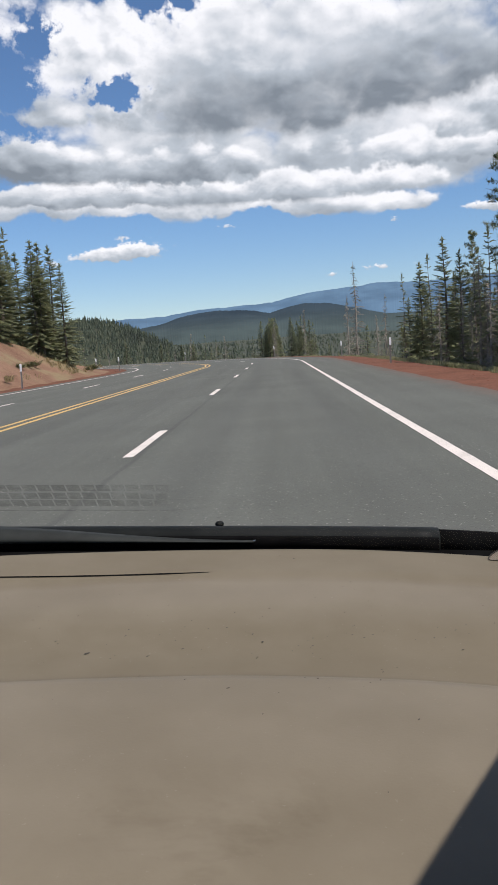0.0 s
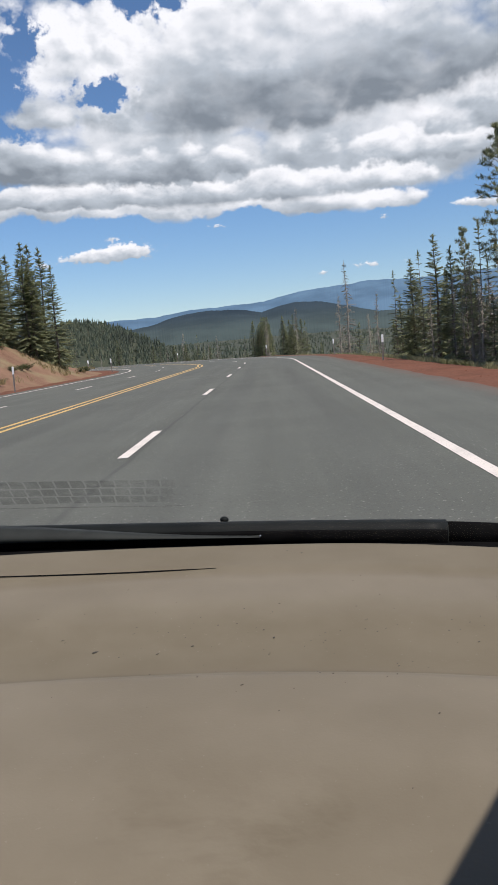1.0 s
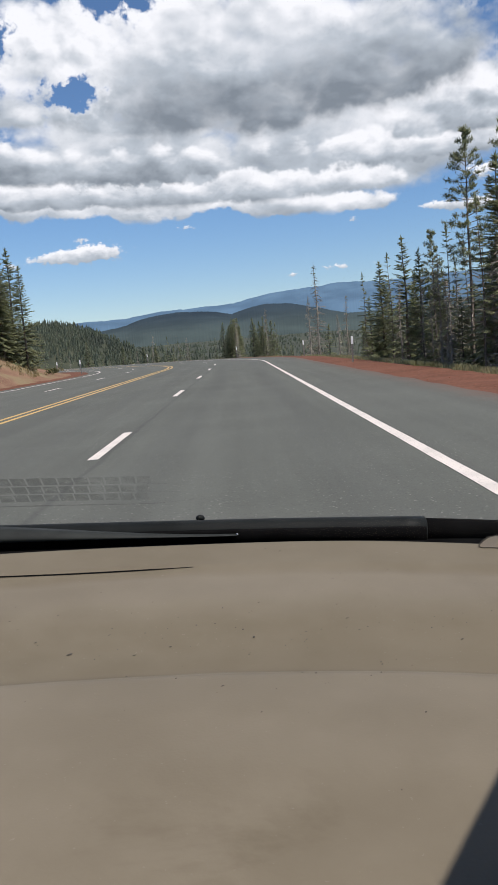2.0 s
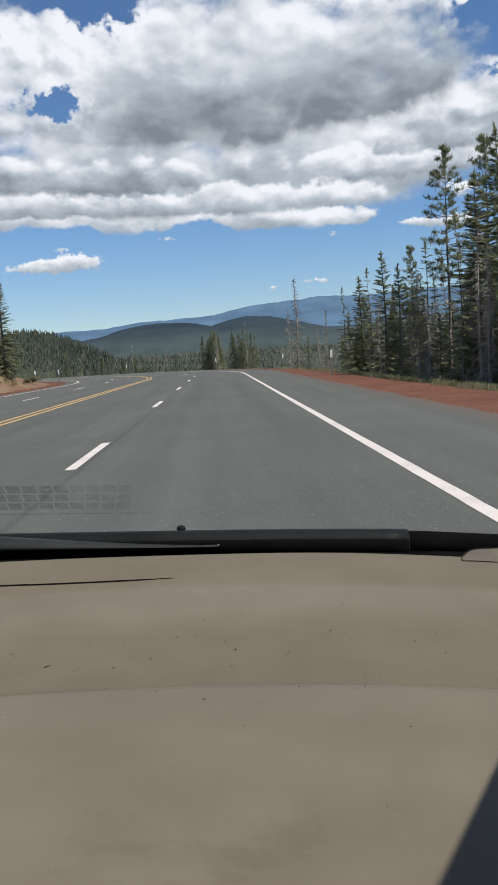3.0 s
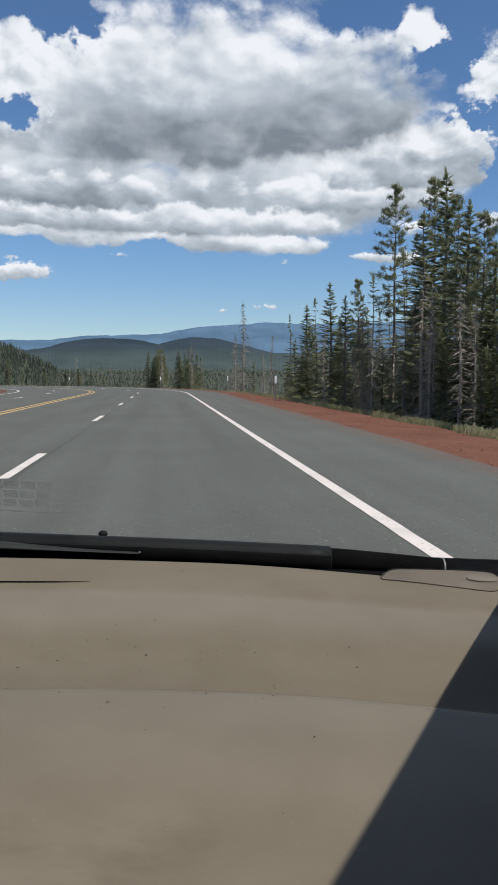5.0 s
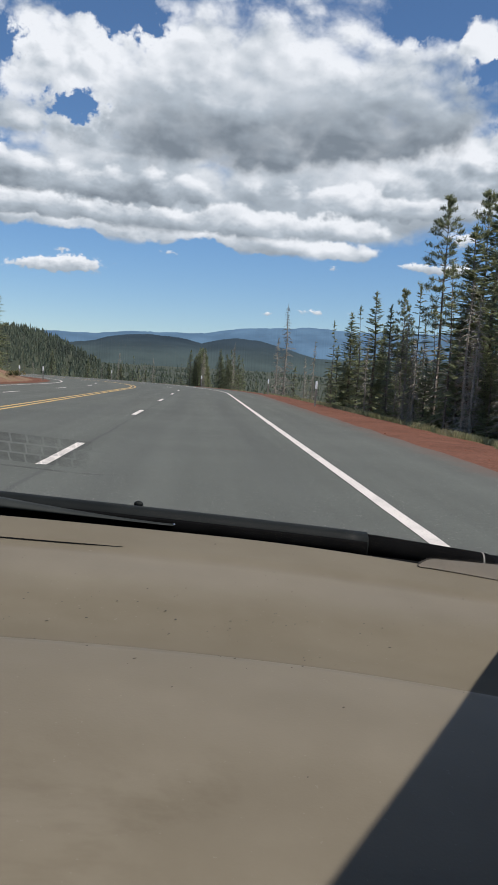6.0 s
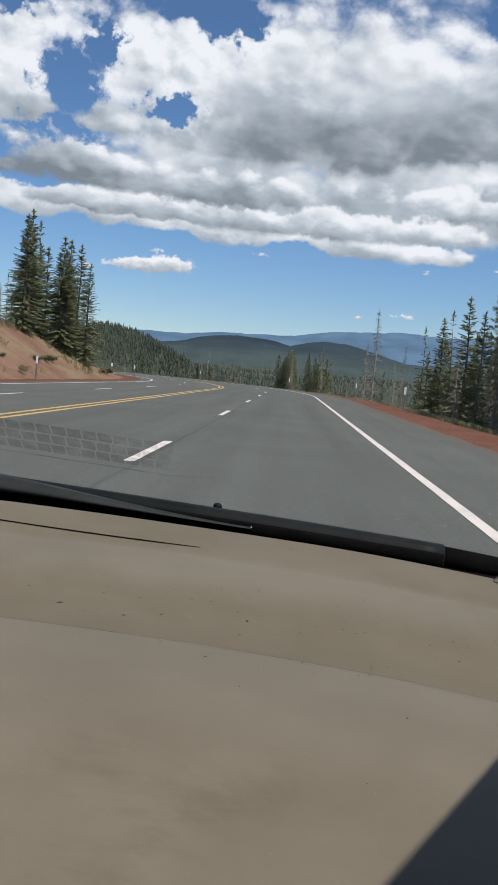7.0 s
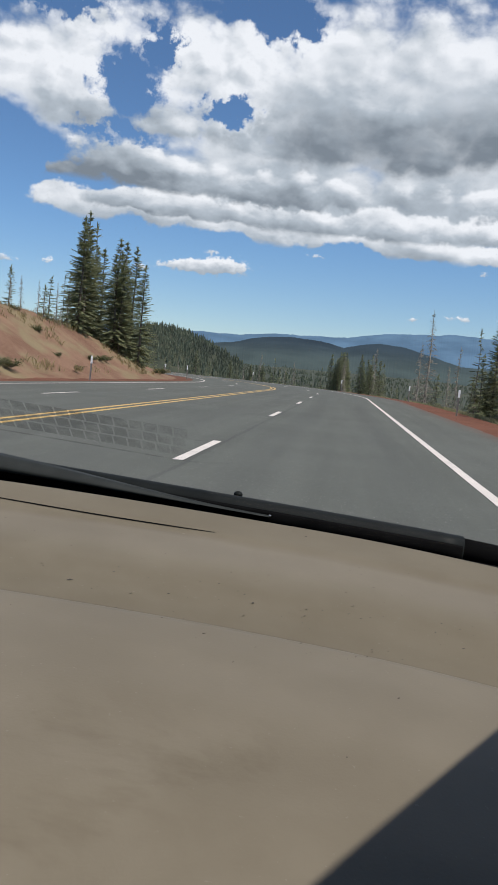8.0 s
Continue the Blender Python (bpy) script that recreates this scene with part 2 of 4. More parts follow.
def ground_material():
    """Needle litter, dry grass and low green between the trees."""
    m = bpy.data.materials.new("forest_floor")
    m.use_nodes = True
    k = Nodes(m.node_tree)
    at = k.add("ShaderNodeTexCoord", out=3)
    a, b = k.noise(at, 0.25, 5), k.noise(at, 2.6, 5, 0.65)
    c = k.mix(k.step(a, 0.35, 0.65), (0.042, 0.050, 0.023), (0.085, 0.085, 0.042))
    c = k.mix(k.step(b, 0.5, 0.72), c, (0.04, 0.052, 0.02))
    c = k.mix(k.step(k.noise(at, 0.07, 3), 0.55, 0.75, 0.0, 0.6), c, (0.055, 0.075, 0.03))
    # far off the low growth closes into a dark green cover
    far = k.step(k.vec("LENGTH", at, out=1), 150.0, 300.0)
    c = k.mix(far, c, k.mix(k.step(k.noise(at, 0.03, 6, 0.7), 0.35, 0.65), (0.028, 0.035, 0.020), (0.056, 0.062, 0.034)))
    height = k.add("ShaderNodeBump", Strength=0.6, Distance=0.12, Height=b)
    k.add("ShaderNodeOutputMaterial", Surface=k.add("ShaderNodeBsdfPrincipled", Base_Color=c, Roughness=0.95, Normal=height))
    return m


def soil_material(name, red_dark, red_light, grassy):
    m = bpy.data.materials.new(name)
    m.use_nodes = True
    k = Nodes(m.node_tree)
    at = k.add("ShaderNodeTexCoord", out=3)
    a, b = k.noise(at, 0.5, 5, 0.6), k.noise(at, 9.0, 5, 0.65)
    c = k.mix(k.step(k.math("ADD", k.math("MULTIPLY", a, 0.5), k.math("MULTIPLY", b, 0.5)), 0.36, 0.64), red_dark, red_light)
    if grassy:
        patch = k.noise(k.vec("MULTIPLY", at, (1, 1, 2.2)), 0.22, 5, 0.62)
        c = k.mix(k.step(patch, 0.47, 0.62, 0.0, 0.8), c, (0.225, 0.185, 0.105))
    chip = k.add("ShaderNodeTexVoronoi", out=1, Vector=at, Scale=26.0)
    value = k.add("ShaderNodeSeparateColor", out=0, Color=chip)
    c = k.mix(k.step(value, 0.8, 1.0, 0.0, 0.4), c, tuple(min(1, x * 1.5) for x in red_light))
    height = k.add("ShaderNodeBump", Strength=0.5, Distance=0.02, Height=k.noise(at, 16.0, 5, 0.7))
    sh = k.add("ShaderNodeBsdfPrincipled", Base_Color=c, Roughness=0.95, Normal=height)
    sh.node.inputs["Specular IOR Level"].default_value = 0.1
    k.add("ShaderNodeOutputMaterial", Surface=sh)
    return m


def needle_material(name, dark, light, dry=(0.14, 0.11, 0.05), dry_share=0.2, patch=0.8):
    m = bpy.data.materials.new(name)
    m.use_nodes = True
    k = Nodes(m.node_tree)
    island = k.add("ShaderNodeNewGeometry", out=8)
    tree = k.add("ShaderNodeObjectInfo", out=5)
    at = k.add("ShaderNodeTexCoord", out=3)
    c = k.mix(island, dark, light)
    c = k.mix(k.step(k.noise(at, patch, 3), 0.5, 0.75, 0.0, dry_share * 2), c, dry)
    c = k.mix(k.math("MULTIPLY", tree, 0.15), c, tuple(x * 0.7 for x in dark))
    sh = k.add("ShaderNodeBsdfPrincipled", Base_Color=c, Roughness=0.7)
    thin = k.add("ShaderNodeBsdfTranslucent", Color=k.mix(0.4, c, light))
    both = k.add("ShaderNodeMixShader", Fac=0.45, i1=sh, i2=thin)
    k.add("ShaderNodeOutputMaterial", Surface=both)
    return m


def haze_material(name, glow, ground, share, low_to):
    """Far slopes; their blue haze is put in as a glow of the surface."""
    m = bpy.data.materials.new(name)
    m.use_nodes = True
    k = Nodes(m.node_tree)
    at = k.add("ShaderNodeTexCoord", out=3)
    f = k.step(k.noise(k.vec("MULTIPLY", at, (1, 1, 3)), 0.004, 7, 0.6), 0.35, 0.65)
    # paler towards the foot: thicker valley haze, painted in
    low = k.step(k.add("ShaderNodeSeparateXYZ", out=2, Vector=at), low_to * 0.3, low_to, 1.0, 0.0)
    haze = k.mix(low, tuple(x * 0.92 for x in glow), (glow[0] * 1.7, glow[1] * 1.55, glow[2] * 1.15))
    light = k.add("ShaderNodeEmission", Color=k.mix(f, k.mix(1.0, haze, (0.84, 0.85, 0.87), "MULTIPLY"), k.mix(1.0, haze, (1.1, 1.1, 1.1), "MULTIPLY")), Strength=1.0)
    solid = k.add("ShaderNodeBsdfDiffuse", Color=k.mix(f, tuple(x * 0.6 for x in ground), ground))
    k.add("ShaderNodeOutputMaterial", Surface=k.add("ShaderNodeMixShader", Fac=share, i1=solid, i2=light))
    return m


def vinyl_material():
    """Grained taupe vinyl, dusty, with the trough's shade painted in as a browner band."""
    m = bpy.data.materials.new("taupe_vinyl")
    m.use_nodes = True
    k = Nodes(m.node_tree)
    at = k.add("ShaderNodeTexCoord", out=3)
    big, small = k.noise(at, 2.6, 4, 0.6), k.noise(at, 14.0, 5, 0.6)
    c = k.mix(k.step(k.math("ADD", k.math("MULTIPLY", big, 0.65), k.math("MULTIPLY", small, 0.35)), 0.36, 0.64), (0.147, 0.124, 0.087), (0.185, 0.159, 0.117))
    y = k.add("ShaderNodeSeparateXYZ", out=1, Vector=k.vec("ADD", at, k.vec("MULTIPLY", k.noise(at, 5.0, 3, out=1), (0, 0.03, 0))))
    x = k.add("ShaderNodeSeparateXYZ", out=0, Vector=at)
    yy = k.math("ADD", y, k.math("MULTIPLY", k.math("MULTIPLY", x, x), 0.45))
    # mask of the trough, whose shade is put into colour and gloss
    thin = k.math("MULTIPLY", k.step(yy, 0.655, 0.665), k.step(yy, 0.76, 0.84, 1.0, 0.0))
    # the strip behind the crease is browner and duller too
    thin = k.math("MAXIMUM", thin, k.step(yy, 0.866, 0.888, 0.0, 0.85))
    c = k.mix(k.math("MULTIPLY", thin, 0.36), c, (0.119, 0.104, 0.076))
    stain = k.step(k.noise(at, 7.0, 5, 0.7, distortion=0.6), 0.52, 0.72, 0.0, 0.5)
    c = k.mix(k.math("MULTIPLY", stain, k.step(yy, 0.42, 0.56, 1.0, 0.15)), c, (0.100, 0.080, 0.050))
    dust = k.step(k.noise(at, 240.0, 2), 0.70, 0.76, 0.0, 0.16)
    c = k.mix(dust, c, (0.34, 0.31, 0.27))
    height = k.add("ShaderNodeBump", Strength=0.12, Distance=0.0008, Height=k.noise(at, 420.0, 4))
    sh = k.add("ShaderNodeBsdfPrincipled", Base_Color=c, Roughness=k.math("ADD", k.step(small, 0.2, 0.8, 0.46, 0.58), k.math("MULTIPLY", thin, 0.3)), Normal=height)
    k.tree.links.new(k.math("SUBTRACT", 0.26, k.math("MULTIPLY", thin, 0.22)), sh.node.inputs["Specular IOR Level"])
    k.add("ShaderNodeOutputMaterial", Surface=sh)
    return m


def faint_material():
    """A faint dark reflection, painted on the glass."""
    m = bpy.data.materials.new("faint_reflection")
    m.use_nodes = True
    k = Nodes(m.node_tree)
    at = k.add("ShaderNodeTexCoord", out=3)
    f = k.step(k.math("ADD", k.math("MULTIPLY", k.noise(at, 60.0, 4, 0.65), 0.5), k.math("MULTIPLY", k.noise(at, 9.0, 3), 0.5)), 0.38, 0.62, 0.06, 0.31)
    f = k.math("MULTIPLY", f, k.step(k.add("ShaderNodeSeparateXYZ", out=0, Vector=at), -0.19, -0.07, 1.0, 0.35))
    k.add("ShaderNodeOutputMaterial", Surface=k.add("ShaderNodeMixShader", Fac=f, i1=k.add("ShaderNodeBsdfTransparent"), i2=k.add("ShaderNodeBsdfDiffuse", Color=(0.02, 0.02, 0.022, 1))))
    return m


ASPHALT = asphalt_material()
WHITE_PAINT = paint_material("white_road_paint", (0.70, 0.63, 0.56), (0.18, 0.175, 0.155))
YELLOW_PAINT = paint_material("yellow_road_paint", (0.62, 0.40, 0.12), (0.20, 0.16, 0.10))
FLOOR = ground_material()
CINDER = soil_material("red_cinder", (0.114, 0.049, 0.031), (0.180, 0.081, 0.052), False)
STRIP = soil_material("straw_slope", (0.12, 0.095, 0.055), (0.23, 0.185, 0.10), False)
BANK = soil_material("red_bank_soil", (0.150, 0.084, 0.055), (0.240, 0.145, 0.096), True)
FIR = needle_material("fir_needles", (0.115, 0.132, 0.070), (0.38, 0.40, 0.215))
PINE = needle_material("pine_needles", (0.105, 0.125, 0.075), (0.37, 0.39, 0.22), dry_share=0.1)
# far trees are bluer and greyer: some haze is put into their colour
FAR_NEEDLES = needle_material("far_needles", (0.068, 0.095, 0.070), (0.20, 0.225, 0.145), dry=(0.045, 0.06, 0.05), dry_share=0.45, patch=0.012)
BARK = material("grey_brown_bark", (0.105, 0.082, 0.062), (0.25, 0.21, 0.168), 0.95, grain=14, coarse=2, bump=0.6, fine=40, bump_dist=0.03)
DEAD_WOOD = material("bleached_dead_wood", (0.20, 0.172, 0.138), (0.41, 0.365, 0.305), 0.9, grain=10, coarse=1.5, bump=0.4, fine=50)
GRASS = needle_material("verge_grass", (0.20, 0.195, 0.09), (0.47, 0.45, 0.25), dry=(0.46, 0.40, 0.25), dry_share=0.35)
DRY_GRASS = needle_material("dry_grass", (0.24, 0.19, 0.09), (0.42, 0.34, 0.18), dry=(0.15, 0.15, 0.05), dry_share=0.3)
SHRUB = needle_material("shrub_leaves", (0.04, 0.055, 0.018), (0.15, 0.16, 0.06))
ROCK = soil_material("cinder_stone", (0.15, 0.06, 0.038), (0.25, 0.11, 0.072), False)
HILLS = haze_material("haze_glow_hills", (0.060, 0.088, 0.126), (0.02, 0.035, 0.022), 0.82, 150.0)
RIDGE = haze_material("haze_glow_ridge", (0.165, 0.285, 0.44), (0.03, 0.05, 0.06), 0.85, 120.0)
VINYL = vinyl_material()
FAINT_REFLECTION = faint_material()
GRILLE = material("grille_vinyl", (0.155, 0.125, 0.085), (0.195, 0.16, 0.112), 0.6, grain=6, coarse=2, bump=0.1, fine=300, bump_dist=0.001)
BLACK_RUBBER = material("black_rubber", (0.003, 0.003, 0.003), (0.007, 0.007, 0.007), 0.85, grain=20, coarse=4, bump=0.0, spec=0.02)
BLACK_SATIN = material("black_satin_metal", (0.008, 0.0094, 0.009), (0.014, 0.0158, 0.015), 0.55, grain=25, coarse=5, bump=0.0, spec=0.08)
# a greyer, lighter black than the long wiper's
GREY_PLASTIC = material("greyish_black_plastic", (0.018, 0.020, 0.018), (0.028, 0.031, 0.028), 0.6, grain=30, coarse=6, bump=0.0, spec=0.2)
DARK_TRIM = material("dark_cabin_trim", (0.03, 0.028, 0.026), (0.05, 0.047, 0.043), 0.8, grain=10, coarse=2, bump=0.1, fine=200, bump_dist=0.001)
CAR_PAINT = material("silver_car_paint", (0.30, 0.31, 0.32), (0.36, 0.37, 0.38), 0.3, grain=5, coarse=1, bump=0.02, metal=0.6)
PALE_PATCH = material("pale_patch", (0.160, 0.134, 0.096), (0.185, 0.156, 0.114), 0.7, grain=60, coarse=12, bump=0.05, fine=300, bump_dist=0.0005)
HOLES = material("grille_holes", (0.03, 0.024, 0.016), (0.05, 0.04, 0.028), 0.9, grain=60, coarse=12, bump=0.0)
HEADLINER = material("beige_headliner", (0.16, 0.14, 0.11), (0.20, 0.18, 0.145), 0.95, grain=60, coarse=3, bump=0.1, fine=300, bump_dist=0.001)
SPECK = material("dark_debris", (0.03, 0.027, 0.022), (0.085, 0.07, 0.052), 0.9, grain=200, coarse=50)
SHEET_WHITE = material("white_reflector_sheet", (0.78, 0.79, 0.80), (0.86, 0.86, 0.86), 0.45, grain=20, coarse=4, bump=0.05)
POST_STEEL = material("weathered_post_steel", (0.15, 0.13, 0.11), (0.30, 0.28, 0.26), 0.6, grain=24, coarse=4, bump=0.2, metal=0.2)
CHROME = material("bare_metal_tip", (0.5, 0.5, 0.5), (0.62, 0.62, 0.62), 0.25, grain=30, coarse=8, bump=0.03, metal=0.9)


# ---- mesh helpers ----
def mesh_of(name, verts, faces, mat, smooth=False):
    me = bpy.data.meshes.new(name)
    me.from_pydata([tuple(map(float, v)) for v in verts], [], [tuple(map(int, f)) for f in faces])
    me.materials.append(mat)
    if smooth:
        me.polygons.foreach_set("use_smooth", [True] * len(me.polygons))
    me.update()
    return me


def part(name, bm, mat, parent, label="", smooth=False):
    """Links a bmesh as one mesh object under a thing or a part."""
    me = bpy.data.meshes.new(name)
    bm.to_mesh(me)
    bm.free()
    me.materials.append(mat)
    if smooth:
        me.polygons.foreach_set("use_smooth", [True] * len(me.polygons))
    return put_part(name, me, parent, label)


def put_part(name, me, parent, label="", kind=""):
    ob = new(name, me)
    ob.parent = parent
    return tagged(ob, label, kind=kind)


def box(bm, x0, x1, y0, y1, z0, z1, bevel=0.0):
    r = bmesh.ops.create_cube(bm, size=1.0, matrix=Matrix.Translation(((x0 + x1) / 2, (y0 + y1) / 2, (z0 + z1) / 2)) @ Matrix.Diagonal((x1 - x0, y1 - y0, z1 - z0, 1)))
    if bevel:
        edges = {e for v in r["verts"] for e in v.link_edges}
        bmesh.ops.bevel(bm, geom=list(edges), offset=bevel, segments=2, affect="EDGES", profile=0.5)
    return bm


def tube(verts, faces, points, radii, sides=6):
    """Adds a tapered tube along points to the lists."""
    base = len(verts)
    for i, (p, r) in enumerate(zip(points, radii)):
        a = np.array(points[min(i + 1, len(points) - 1)]) - np.array(points[max(i - 1, 0)])
        a = a / (np.linalg.norm(a) + 1e-9)
        u = np.cross(a, (0.31, 0.77, 0.55))
        u /= np.linalg.norm(u) + 1e-9
        v = np.cross(a, u)
        for j in range(sides):
            t = 2 * math.pi * j / sides
            verts.append(np.array(p) + r * (math.cos(t) * u + math.sin(t) * v))
    for i in range(len(points) - 1):
        for j in range(sides):
            b, c = base + i * sides, base + (i + 1) * sides
            faces.append((b + j, b + (j + 1) % sides, c + (j + 1) % sides, c + j))


def smooth_step(x, lo, hi):
    t = min(1.0, max(0.0, (x - lo) / (hi - lo)))
    return t * t * (3 - 2 * t)


# ---- the road's line: straight past the car, then a long bend to the left ----
BEND_AT, BEND_R, CENTRE = 57.0, 88.0, -5.2     # metres ahead, radius and offset of the yellow centre line
S0, S1 = -60.0, BEND_AT + BEND_R * 2.5


def road_point(s, l, z=0.0):
    """The place s metres along the road and l metres to the right of the camera's line."""
    if s <= BEND_AT:
        return (l, s, z)
    a = (s - BEND_AT) / BEND_R
    r = BEND_R + (l - CENTRE)
    return (CENTRE - BEND_R + r * math.cos(a), BEND_AT + r * math.sin(a), z)


def road_coords(x, y):
    if y <= BEND_AT:
        return y, x
    cx, cy = CENTRE - BEND_R, BEND_AT
    r, a = math.hypot(x - cx, y - cy), math.atan2(y - cy, x - cx)
    return BEND_AT + BEND_R * a, r - BEND_R + CENTRE


LEFT_EDGE, RIGHT_EDGE = -11.9, 4.2


def bank_height(s, l):
    """The cut slope on the left, which runs out where the bend begins."""
    d = -13.3 - l
    rise = 3.1 * smooth_step(d, 0.0, 7.0) + 0.02 * max(0.0, d)
    return rise * (1.0 - smooth_step(s, 50.0, 78.0))


def ground_z(x, y):
    s, l = road_coords(x, y)
    dist = math.hypot(x, y)
    z = -0.12 - 0.34 * smooth_step(l, 4.5, 6.6)
    if l > 6.7:
        z -= 0.17 * (l - 6.7) if l < 40 else 0.17 * 33.3 + 0.06 * (l - 40)
    if l < -13.3:
        z += bank_height(s, l)
    z = max(z, -26.0)
    near = math.exp(-(max(0.0, abs(l + 5) - 12) / 25.0) ** 2)
    if abs(l + 5) > 13:
        z += (1 - near) * (noise.noise((x * 0.03, y * 0.03, 0.3)) * 1.2) + noise.noise((x * 0.3, y * 0.3, 1.7)) * 0.10
    # beyond the bend the land drops into a wide valley on the right, and rises slowly on the left
    side = smooth_step(math.degrees(math.atan2(x, max(y, 1.0))), 3.0, 12.0)
    low = -9.0 * smooth_step(dist, 150, 300) - 9.0 * side * smooth_step(dist, 120, 420)
    far_rise = dist * math.tan(radians(1.15 - 0.3 * side)) * smooth_step(dist, 380, 1500)
    z += low * (1 - smooth_step(dist, 500, 1400)) + far_rise
    # the wooded hill on the left
    hx, hy = x + 192.0, y - 860.0
    z += 52.0 * math.exp(-(hx / (92.0 if hx > 0 else 80.0)) ** 2 - (hy / 170.0) ** 2) + 14.0 * math.exp(-((x + 240) / 120.0) ** 2 - ((y - 800) / 120.0) ** 2) + 12.0 * math.exp(-((x + 60) / 120.0) ** 2 - ((y - 1000) / 160.0) ** 2)
    z += 58.0 * math.exp(-((x + 620) / 160.0) ** 2 - ((y - 1200) / 200.0) ** 2)
    if dist > 150:
        z += noise.noise((x * 0.006, y * 0.006, 4.1)) * 5.0 * smooth_step(dist, 150, 500)
    return z


# ---- the large structure ----
def build_ground():
    fine = [math.radians(a) for a in np.arange(-34, 40.01, 0.5)]
    rest = [math.radians(a) for a in np.arange(46, 325, 8)]
    turn = fine + rest
    radii = [1.2]
    while radii[-1] < 4700:
        radii.append(radii[-1] * 1.045 + 0.1)
    verts, faces = [(0, 0, -0.12)], []
    for r in radii:
        for a in turn:
            x, y = -r * math.sin(a), r * math.cos(a)
            verts.append((x, y, ground_z(x, y)))
    k = len(turn)
    for j in range(k):
        faces.append((0, 1 + (j + 1) % k, 1 + j)[::-1])
    for i in range(len(radii) - 1):
        for j in range(k):
            b, c = 1 + i * k, 1 + (i + 1) * k
            faces.append((b + j, b + (j + 1) % k, c + (j + 1) % k, c + j)[::-1])
    ob = new("ground", mesh_of("ground", verts, faces, FLOOR, True))
    return tagged(ob, "forest floor of dry grass and needle litter falling into a valley", "ground", kind="structure")


def ribbon(name, lanes, s0, s1, step, z, mat, parent=None, wobble=None, uv=False):
    """A strip along the road: lanes are its offsets from right to left; z is a height or a function of s and l."""
    verts, faces, uvs = [], [], []
    count = max(2, int(round((s1 - s0) / step)) + 1)
    for i in range(count):
        s = s0 + (s1 - s0) * i / (count - 1)
        for j, l in enumerate(lanes):
            ll = l + (wobble(s, l, j) if wobble else 0.0)
            verts.append(road_point(s, ll, z(s, ll) if callable(z) else z))
            uvs.append((ll, s))
    k = len(lanes)
    for i in range(count - 1):
        for j in range(k - 1):
            faces.append((i * k + j, (i + 1) * k + j, (i + 1) * k + j + 1, i * k + j + 1)[::-1] if lanes[0] > lanes[-1] else (i * k + j, i * k + j + 1, (i + 1) * k + j + 1, (i + 1) * k + j))
    me = mesh_of(name, verts, faces, mat, callable(z))
    if uv:
        layer = me.uv_layers.new(name="lane")
        layer.data.foreach_set("uv", [c for loop in me.loops for c in uvs[loop.vertex_index]])
    ob = new(name, me)
    if parent:
        ob.parent = parent
    return ob


def build_road():
    def edge(s, l, j):
        return 0.10 * noise.noise((s * 0.6, l, 2.0)) + 0.05 * noise.noise((s * 2.3, l, 5.0)) if j in (0, 1, 8, 9) else 0.0

    def top(s, l):
        return 0.0 if LEFT_EDGE + 0.1 < l < RIGHT_EDGE - 0.1 else -0.02
    lanes = [RIGHT_EDGE + 0.12, RIGHT_EDGE - 0.06, 1.75, -0.1, -1.8, -5.2, -8.2, -11.0, LEFT_EDGE + 0.2, LEFT_EDGE - 0.1]
    road = ribbon("road", lanes, S0, S1, 0.6, lambda s, l: top(s, l), ASPHALT, wobble=edge, uv=True)
    tagged(road, "grey four-lane asphalt road with painted lines, bending left", "road", kind="structure")

    def fray(s, l, j):
        return 0.008 * noise.noise((s * 3.1, j * 7.0, 9.0))
    ribbon("edge_line", [1.815, 1.685], S0, S1, 0.4, 0.004, WHITE_PAINT, road, fray)
    ribbon("edge_line", [-10.94, -11.08], S0, S1, 0.6, 0.004, WHITE_PAINT, road, fray)
    ribbon("centre_line", [-4.99, -5.11], S0, S1, 0.5, 0.004, YELLOW_PAINT, road, fray)
    ribbon("centre_line", [-5.29, -5.41], S0, S1, 0.5, 0.004, YELLOW_PAINT, road, fray)
    s = -27.2
    while s < S1 - 5:
        for l in (-1.8, -8.15):
            ribbon("lane_dash", [l + 0.065, l - 0.065], s, s + 3.05, 0.4, 0.004, WHITE_PAINT, road, fray)
        s += 12.19
    return road


def slope_z(s, l):
    """The grassy slope that runs out from under the right shoulder."""
    x, y, z = road_point(s, l)
    return max(ground_z(x, y) + 0.03, -0.25 - 0.16 * (l - 7.0)) + 0.04 * noise.noise((s * 0.6, l, 4.0)) * smooth_step(l, 7.0, 8.6) - 0.12 * (1 - smooth_step(l, 6.0, 6.9))


